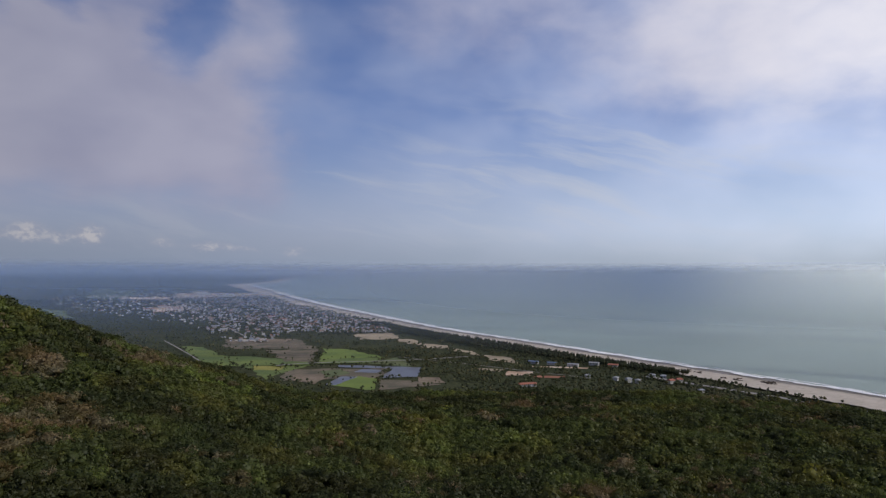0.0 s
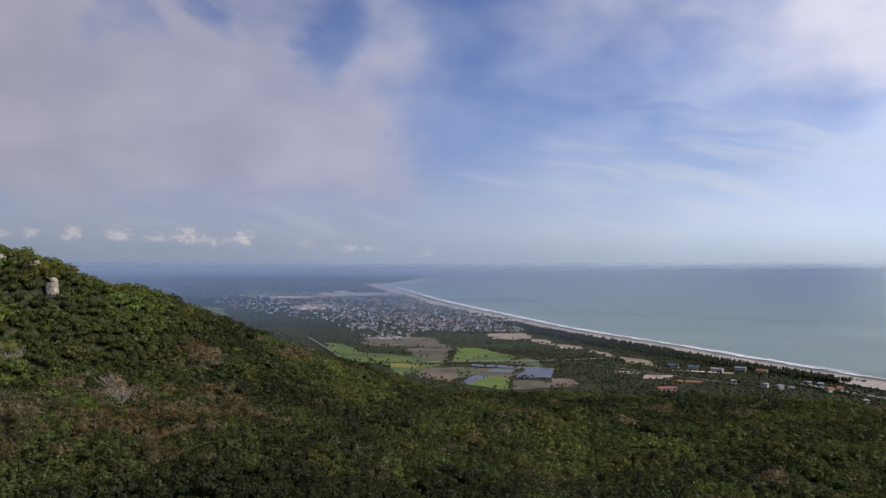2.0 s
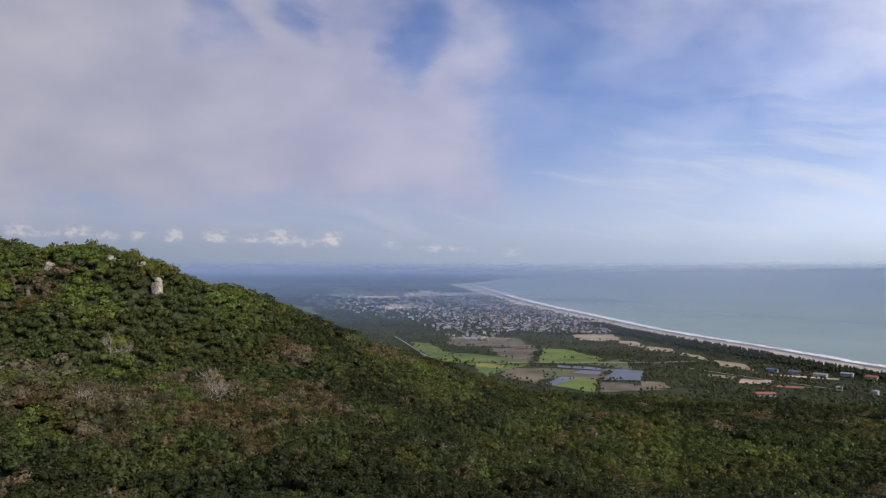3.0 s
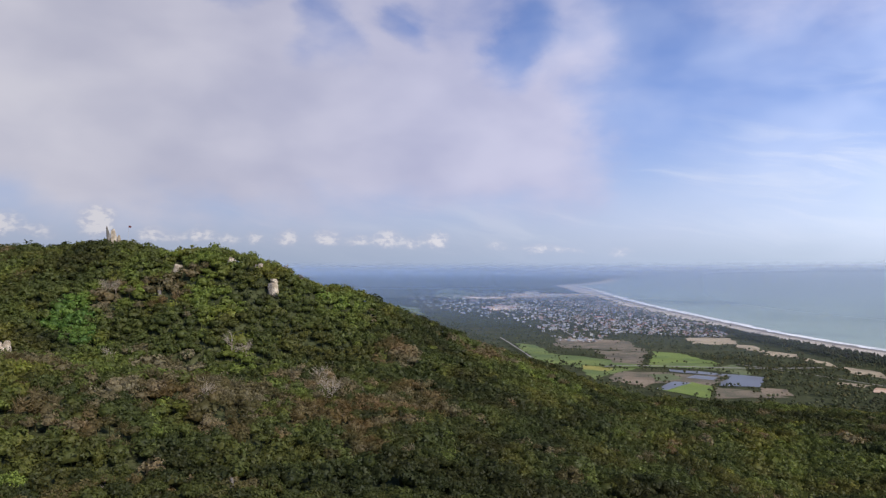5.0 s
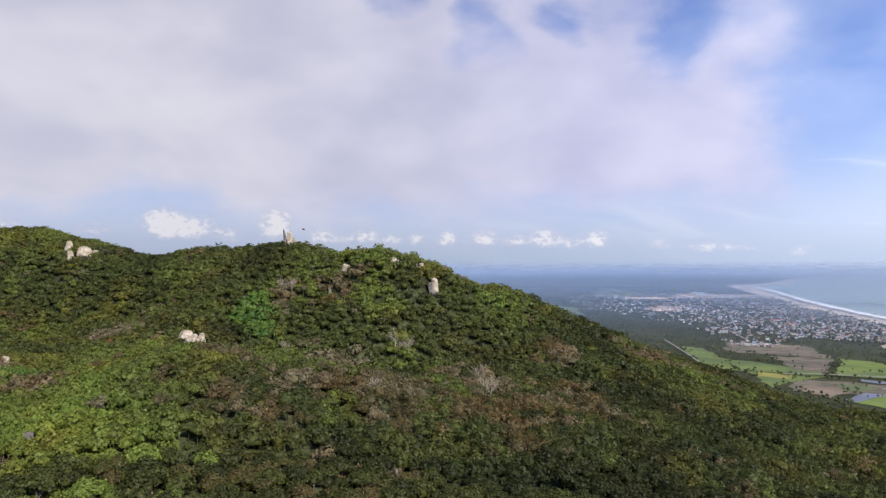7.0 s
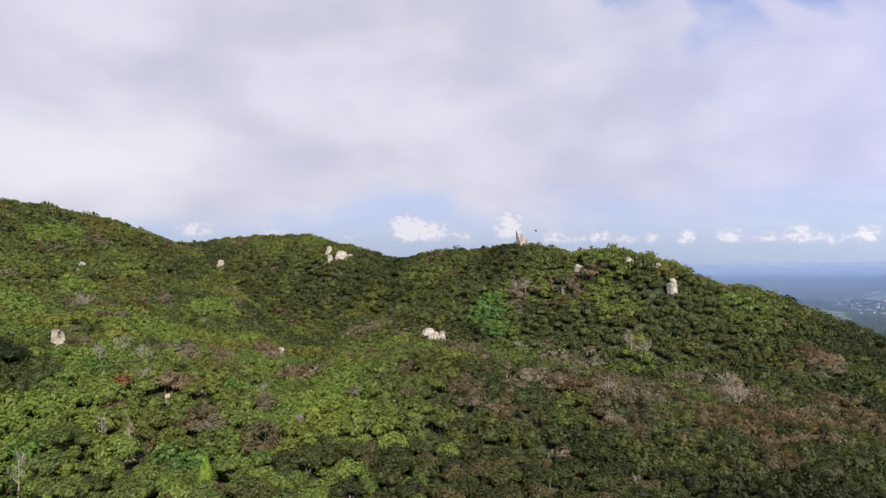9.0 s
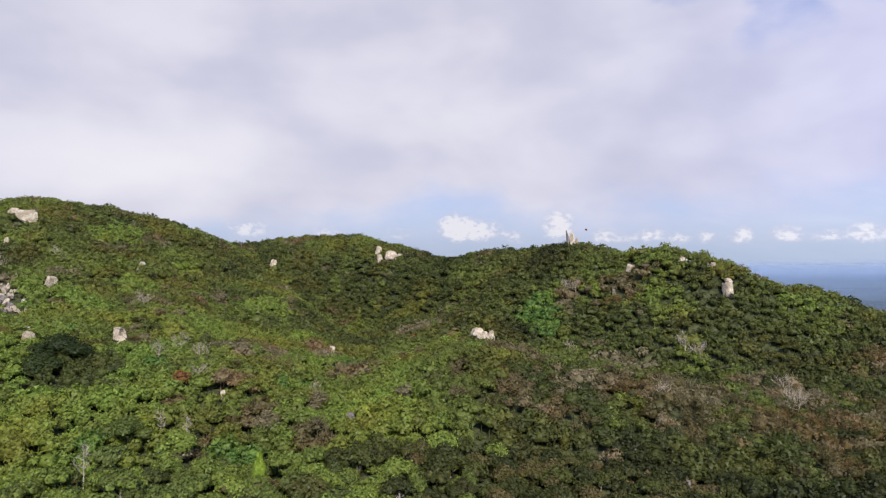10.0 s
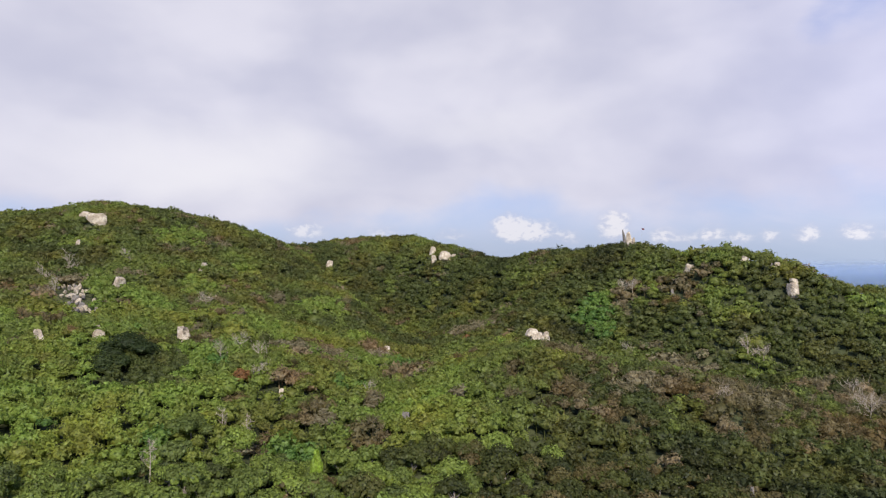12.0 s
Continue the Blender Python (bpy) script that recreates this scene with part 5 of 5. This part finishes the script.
for xx, yy in sites[300:]:
    w, d, h, rise_, hip = HOUSE_FORMS[int(own.integers(0, 8))]
    g = own.uniform(0.40, 0.72)
    a = radians(26 + 90 * own.integers(0, 4) + own.normal(0, 7))
    turn = np.array([[math.cos(a), math.sin(a), 0], [-math.sin(a), math.cos(a), 0], [0, 0, 1]])
    for (v, f), t in ((quads(*block(w, d, h)), own.uniform(0, 0.49)), (quads(*gable(w, d, rise_, h, 0.6, hip)), 0.5 + own.uniform(0, 0.5))):
        p = (v * g) @ turn + (xx, yy, 1.0 + 0.0009 * math.hypot(xx, yy))
        V.append(drawn_in(p[:, 0], p[:, 1], p[:, 2]))
        F.append(f + base)
        T.append(np.full(len(v), t))
        base += len(v)
far_town = mesh_object("distant_houses", np.vstack(V), np.vstack(F), MIXED_PAINT)
far_town.data.attributes.new("tint", "FLOAT", "POINT").data.foreach_set("value", np.concatenate(T).astype(np.float32))
tagged(far_town, "many small pale and red-roofed houses of a coastal town", "houses", kind="stuff")


# larger buildings that stand out
def hall(x, y, size, turn, roof, wall, label, name="shed", hip=0.0):
    w, d, h, rise_ = [0.82 * q for q in size]
    root = new(name)
    part("wall", *block(w, d, h + 1, -1.0), wall, root)
    v, f = quads(*gable(w, d, rise_, h, 0.8, hip))
    part("roof", v, f, roof, root)
    n = max(2, int(w / 6))
    for k in range(n):
        b = block(1.6, 0.12, 1.4, h * 0.4)
        part("window", b[0] + ((k + 0.5) / n * w - w / 2, -d / 2 - 0.04, 0), b[1], WINDOW, root)
    set_down(root, x, y, turn)
    return tagged(root, label, "building", "larger buildings on the plain")


RED_TILE = surface("red_roof_tiles", [(0.27, 0.10, 0.065), (0.34, 0.14, 0.095), (0.20, 0.075, 0.05)], 0.5, 0.9, 0.3)
BLUE_SHEET = surface("blue_roof_sheet", [(0.10, 0.14, 0.22), (0.15, 0.20, 0.29)], 0.4, 0.6, 0.2)
PALE_SHEET = surface("pale_roof_sheet", [(0.26, 0.27, 0.28), (0.36, 0.36, 0.36)], 0.4, 0.6, 0.2)
WHITE_WALL = surface("white_wall", [(0.36, 0.355, 0.34), (0.46, 0.455, 0.44)], 0.5, 0.9, 0.1)
hall(128, 1055, (32, 9, 3.5, 3.0), 18, RED_TILE, WHITE_WALL, "long low building with a red tiled roof")
hall(172, 1322, (22, 9, 4, 2.0), -28, BLUE_SHEET, WHITE_WALL, "long shed with a blue sheet roof")
hall(204, 1306, (20, 9, 4, 2.0), -28, BLUE_SHEET, WHITE_WALL, "blue-roofed shed beside another")
hall(240, 1285, (24, 10, 4, 2.0), -28, PALE_SHEET, WHITE_WALL, "long shed with a pale grey roof")
hall(292, 1098, (10, 9, 7, 1.6), 20, PALE_SHEET, WHITE_WALL, "tall white villa among trees", "villa", 3.0)
hall(305, 1092, (8, 8, 5.5, 1.6), 35, PALE_SHEET, WHITE_WALL, "white villa among dark trees", "villa", 3.0)
hall(237, 1143, (9, 9, 5, 2.0), 5, PALE_SHEET, WHITE_WALL, "small white house in scrub", "villa", 3.0)
hall(277, 1118, (10, 9, 5, 2.0), 60, PALE_SHEET, WHITE_WALL, "white house beside villas", "villa", 3.0)
hall(345, 1150, (12, 9, 5, 2.0), -20, PALE_SHEET, WHITE_WALL, "white house near the shore", "villa", 3.0)
hall(360, 1140, (10, 9, 5, 2.0), -20, PALE_SHEET, WHITE_WALL, "pale house near the shore", "villa", 3.0)
hall(372, 1006, (8, 7, 4, 2.2), 10, PALE_SHEET, WHITE_WALL, "small white hut above the shore road", "villa", 2.0)
hall(356, 1090, (14, 10, 5, 3.0), 30, RED_TILE, WHITE_WALL, "red-roofed house by the shore road", "villa", 2.0)
hall(372, 1100, (12, 9, 5, 3.0), 10, RED_TILE, WHITE_WALL, "red-roofed house on the shore", "villa", 2.0)
hall(282, 1300, (22, 10, 5, 2.2), -28, PALE_SHEET, WHITE_WALL, "grey-roofed shed by shore trees")
hall(310, 1270, (20, 12, 5, 3.2), -28, RED_TILE, WHITE_WALL, "brown-roofed lodge by shore trees")
hall(-474, 1262, (16, 10, 5, 2.5), 30, PALE_SHEET, WHITE_WALL, "farm sheds by a dirt road")
hall(-452, 1236, (12, 9, 4, 2.5), 30, BLUE_SHEET, WHITE_WALL, "small blue-roofed farm shed")
hall(-1290, 3060, (56, 16, 8, 3), 20, RED_TILE, WHITE_WALL, "long red-roofed school block", "school")
hall(-1180, 3110, (50, 16, 8, 3), 20, RED_TILE, WHITE_WALL, "long red-roofed school block", "school")
hall(-1340, 3330, (50, 16, 8, 3), 20, RED_TILE, WHITE_WALL, "long red-roofed school block", "school")
hall(-640, 2600, (40, 18, 7, 3), 40, RED_TILE, WHITE_WALL, "large red-roofed market hall in town", "market")
hall(-560, 2440, (36, 16, 7, 3), 40, RED_TILE, WHITE_WALL, "red-roofed hall in town", "market")
hall(-700, 2150, (30, 12, 5, 2.4), 25, PALE_SHEET, WHITE_WALL, "long pale roofed store at the town's edge")
hall(-640, 2040, (24, 12, 5, 2.4), 25, PALE_SHEET, WHITE_WALL, "pale roofed workshop at the town's edge")
hall(-1500, 4800, (120, 40, 14, 5), 15, PALE_SHEET, WHITE_WALL, "row of pale new buildings on bare ground", "new_buildings")
hall(-1750, 5100, (120, 40, 14, 5), 15, PALE_SHEET, WHITE_WALL, "row of pale new buildings on bare ground", "new_buildings")
hall(-1950, 5600, (140, 40, 14, 5), 15, PALE_SHEET, WHITE_WALL, "row of pale new buildings on bare ground", "new_buildings")

# boats drawn up on the sand
HULL = surface("dark_tarred_wood", [(0.05, 0.042, 0.035), (0.09, 0.07, 0.055)], 1.5, 0.8, 0.3)


def boat():
    root = new("fishing_boat")
    s = np.linspace(-1, 1, 9)
    half = 1.5 * (1 - np.abs(s) ** 2.6) + 0.08
    keel = 0.25 * np.abs(s) ** 3
    top = 1.35 + 0.75 * np.abs(s) ** 3
    rows = [np.stack([s * 5.2, k * half, z], 1) for k, z in ((-1, top), (-0.75, keel + 0.45), (0, keel), (0.75, keel + 0.45), (1, top), (0.86, top - 0.05), (0.6, keel + 0.6), (-0.6, keel + 0.6), (-0.86, top - 0.05))]
    part("hull", np.concatenate(rows), strip_faces(9, 9), HULL, root, smooth=True)
    b = block(2.2, 1.7, 1.7, 0.5)
    part("cabin", b[0] + (-2.2, 0, 0), b[1], HULL, root)
    v, f = tube([(0.8, 0, 0.5), (0.85, 0, 2.6), (0.9, 0, 4.6)], [0.09, 0.07, 0.05])
    part("mast", v, f, HULL, root)
    return tagged(root, "dark wooden fishing boat drawn up on sand", "boat", "boats on the beach")


first = boat()
spots = []
for cx, cy, n in ((428, 1222, 5), (443, 1195, 4), (462, 1140, 3), (474, 1118, 5), (506, 1094, 7), (516, 1080, 3)):
    for k in range(n):
        spots.append((cx + own.normal(0, 5), cy + own.normal(0, 8)))
for i, (xx, yy) in enumerate(spots):
    ob = first if i == 0 else copy_thing(first, Matrix())
    set_down(ob, xx, yy, own.uniform(0, 360), own.uniform(0.7, 1.1), 1.0)


# ---- woods and gardens of the plain ----
def low_crown(rng, count, tall):
    v, f, c, r = leaf_cloud(rng, 3, count, 0.34, tall, False)
    core = ICO_V * (0.72, 0.72, 0.62 * tall)
    ring = np.array([(math.cos(a), math.sin(a), 0) for a in (0.3, 2.4, 4.5)])
    stem = np.vstack([ring * 0.08 + (0, 0, -1.5 * tall), ring * 0.05])
    side = np.array([[0, 1, 3], [1, 4, 3], [1, 2, 4], [2, 5, 4], [2, 0, 5], [0, 3, 5]])
    return np.vstack([v, core, stem]), np.vstack([f, ICO_F + len(v), side + len(v) + len(core)])


LOW = [low_crown(own, 14, 0.85) for _ in range(5)] + [low_crown(own, 14, 1.7) for _ in range(3)]

def inside(plot, x, y):
    sign = None
    ok = np.ones(len(x), bool)
    for (ax, ay), (bx, by) in zip(plot, plot[1:] + plot[:1]):
        side = (bx - ax) * (y - ay) - (by - ay) * (x - ax)
        if sign is None:
            area = sum(p[0] * q[1] - q[0] * p[1] for p, q in zip(plot, plot[1:] + plot[:1]))
            sign = 1 if area > 0 else -1
        ok &= side * sign > 0
    return ok


def clear_of_plots(x, y, keep_some=0.0):
    ok = np.ones(len(x), bool)
    for k, plot in enumerate(PLOTS):
        ok &= ~inside(plot, x, y) | (own.uniform(0, 1, len(x)) < keep_some)
    for line, wide in (([(-680, 1705), (-440, 1285)], 10), ([(-1345, 3600), (-565, 1930)], 15)):
        (ax, ay), (bx, by) = line
        d = np.hypot(bx - ax, by - ay)
        ok &= np.abs((bx - ax) * (y - ay) - (by - ay) * (x - ax)) / d > wide
    return ok


def plain_wood(name, x, y, radius, kinds, tint, label):
    n = len(x)
    high = radius * np.where(kinds > 4, 1.6, 0.85)
    z = 0.6 + 0.0009 * np.hypot(x, y) + high
    far = drawn_in(x, y, z)
    s = far[:, 1] / y
    return scatter(name, LOW, far[:, 0], far[:, 1], far[:, 2], radius * s, tint, kinds, LEAF_PLAIN, label, "trees")


# scrub and gardens between hill, fields and town
n = 14500
yy = 880 + 3200 * own.uniform(0, 1, n) ** 1.45
uu = own.uniform(0, 1, n)
xx = inland_of(yy) - 150 - uu * np.interp(yy, [880, 1300, 2000, 4000], [520, 900, 1300, 2100])
clump = lumps(xx, yy, 120, 14) + 0.8 * lumps(xx, yy, 45, 15) + own.normal(0, 0.5, n)
ok = clear_of_plots(xx, yy, 0.006) & (clump > np.where(yy < 1650, -0.1, -0.55))
xx, yy = xx[ok], yy[ok]
n = len(xx)
plain_wood("plain_trees", xx, yy, own.uniform(1.6, 3.8, n), own.integers(0, 5, n), np.clip(own.normal(0.5, 0.22, n), 0, 1), "dark green trees and scrub scattered over the plain")
# hedges and bushes along the edges of the plots
hx, hy = [], []
for plot in [p for p in HEDGED if max(c[1] for c in p) < 2050 and min(c[0] for c in p) > -700]:
    for (ax, ay), (bx, by) in zip(plot, plot[1:] + plot[:1]):
        m = int(math.hypot(bx - ax, by - ay) / 17)
        u = own.uniform(0, 1, m)
        keep = lumps(u * 300, u * 120 + ax, 90, 4) > -0.2
        hx.append((ax + (bx - ax) * u + own.normal(0, 7, m))[keep])
        hy.append((ay + (by - ay) * u + own.normal(0, 9, m))[keep])
xx, yy = np.concatenate(hx), np.concatenate(hy)
n = len(xx)
plain_wood("field_hedges", xx, yy, own.uniform(1.2, 3.0, n), own.integers(0, 5, n), np.clip(own.normal(0.4, 0.2, n), 0, 1), "bushes and small trees along field edges")
# garden trees between the houses
n = 6500
pick = own.integers(0, len(sites), n)
xx, yy = sites[pick, 0] + own.normal(0, 26, n), sites[pick, 1] + own.normal(0, 34, n)
ok = clear_of_plots(xx, yy)
xx, yy = xx[ok], yy[ok]
n = len(xx)
plain_wood("garden_trees", xx, yy, own.uniform(2.4, 5.0, n), own.integers(0, 5, n), np.clip(own.normal(0.35, 0.2, n), 0, 1), "dark garden trees between town houses")
# thick scrub between the hill's foot and the shore
n = 3900
yy = 930 + 640 * own.uniform(0, 1, n)
xx = inland_of(yy) - 96 - own.uniform(0, 1, n) * np.interp(yy, [930, 1200, 1600], [330, 470, 420])
ok = clear_of_plots(xx, yy) & (lumps(xx, yy, 60, 19) + own.normal(0, 0.4, n) > -0.15)
for hx, hy, hr in ((128, 1050, 14), (185, 1300, 26), (240, 1275, 20), (296, 1088, 10), (130, 1190, 28), (178, 1155, 26)):
    ok &= np.hypot(xx - hx, yy - hy) > hr
xx, yy = xx[ok], yy[ok]
n = len(xx)
plain_wood("shore_scrub", xx, yy, own.uniform(1.2, 3.2, n), own.integers(0, 5, n), np.clip(own.normal(0.45, 0.25, n), 0, 1), "thick low scrub between hill and shore")
# dark shore trees in a belt behind the beach
n = 2900
yy = 1180 + 1150 * own.uniform(0, 1, n)
xx = inland_of(yy) - np.interp(yy, [1180, 1300, 1600, 2330], [84, 84, 92, 108]) - own.uniform(0, 1, n) * np.interp(yy, [1180, 1350, 1700, 2330], [30, 70, 110, 70])
ok = clear_of_plots(xx, yy)
xx, yy = xx[ok], yy[ok]
n = len(xx)
plain_wood("shore_trees", xx, yy, own.uniform(1.8, 3.4, n), own.integers(5, 8, n), np.clip(own.normal(0.12, 0.12, n), 0, 1), "dark belt of shore trees behind the beach")
n = 40
yy = 930 + 240 * own.uniform(0, 1, n)
xx = inland_of(yy) - 118 - own.uniform(0, 1, n) ** 2 * 40
plain_wood("shore_shrubs", xx, yy, own.uniform(1.2, 2.6, n), own.integers(0, 8, n), np.clip(own.normal(0.12, 0.12, n), 0, 1), "sparse dark shrubs along the shore road")
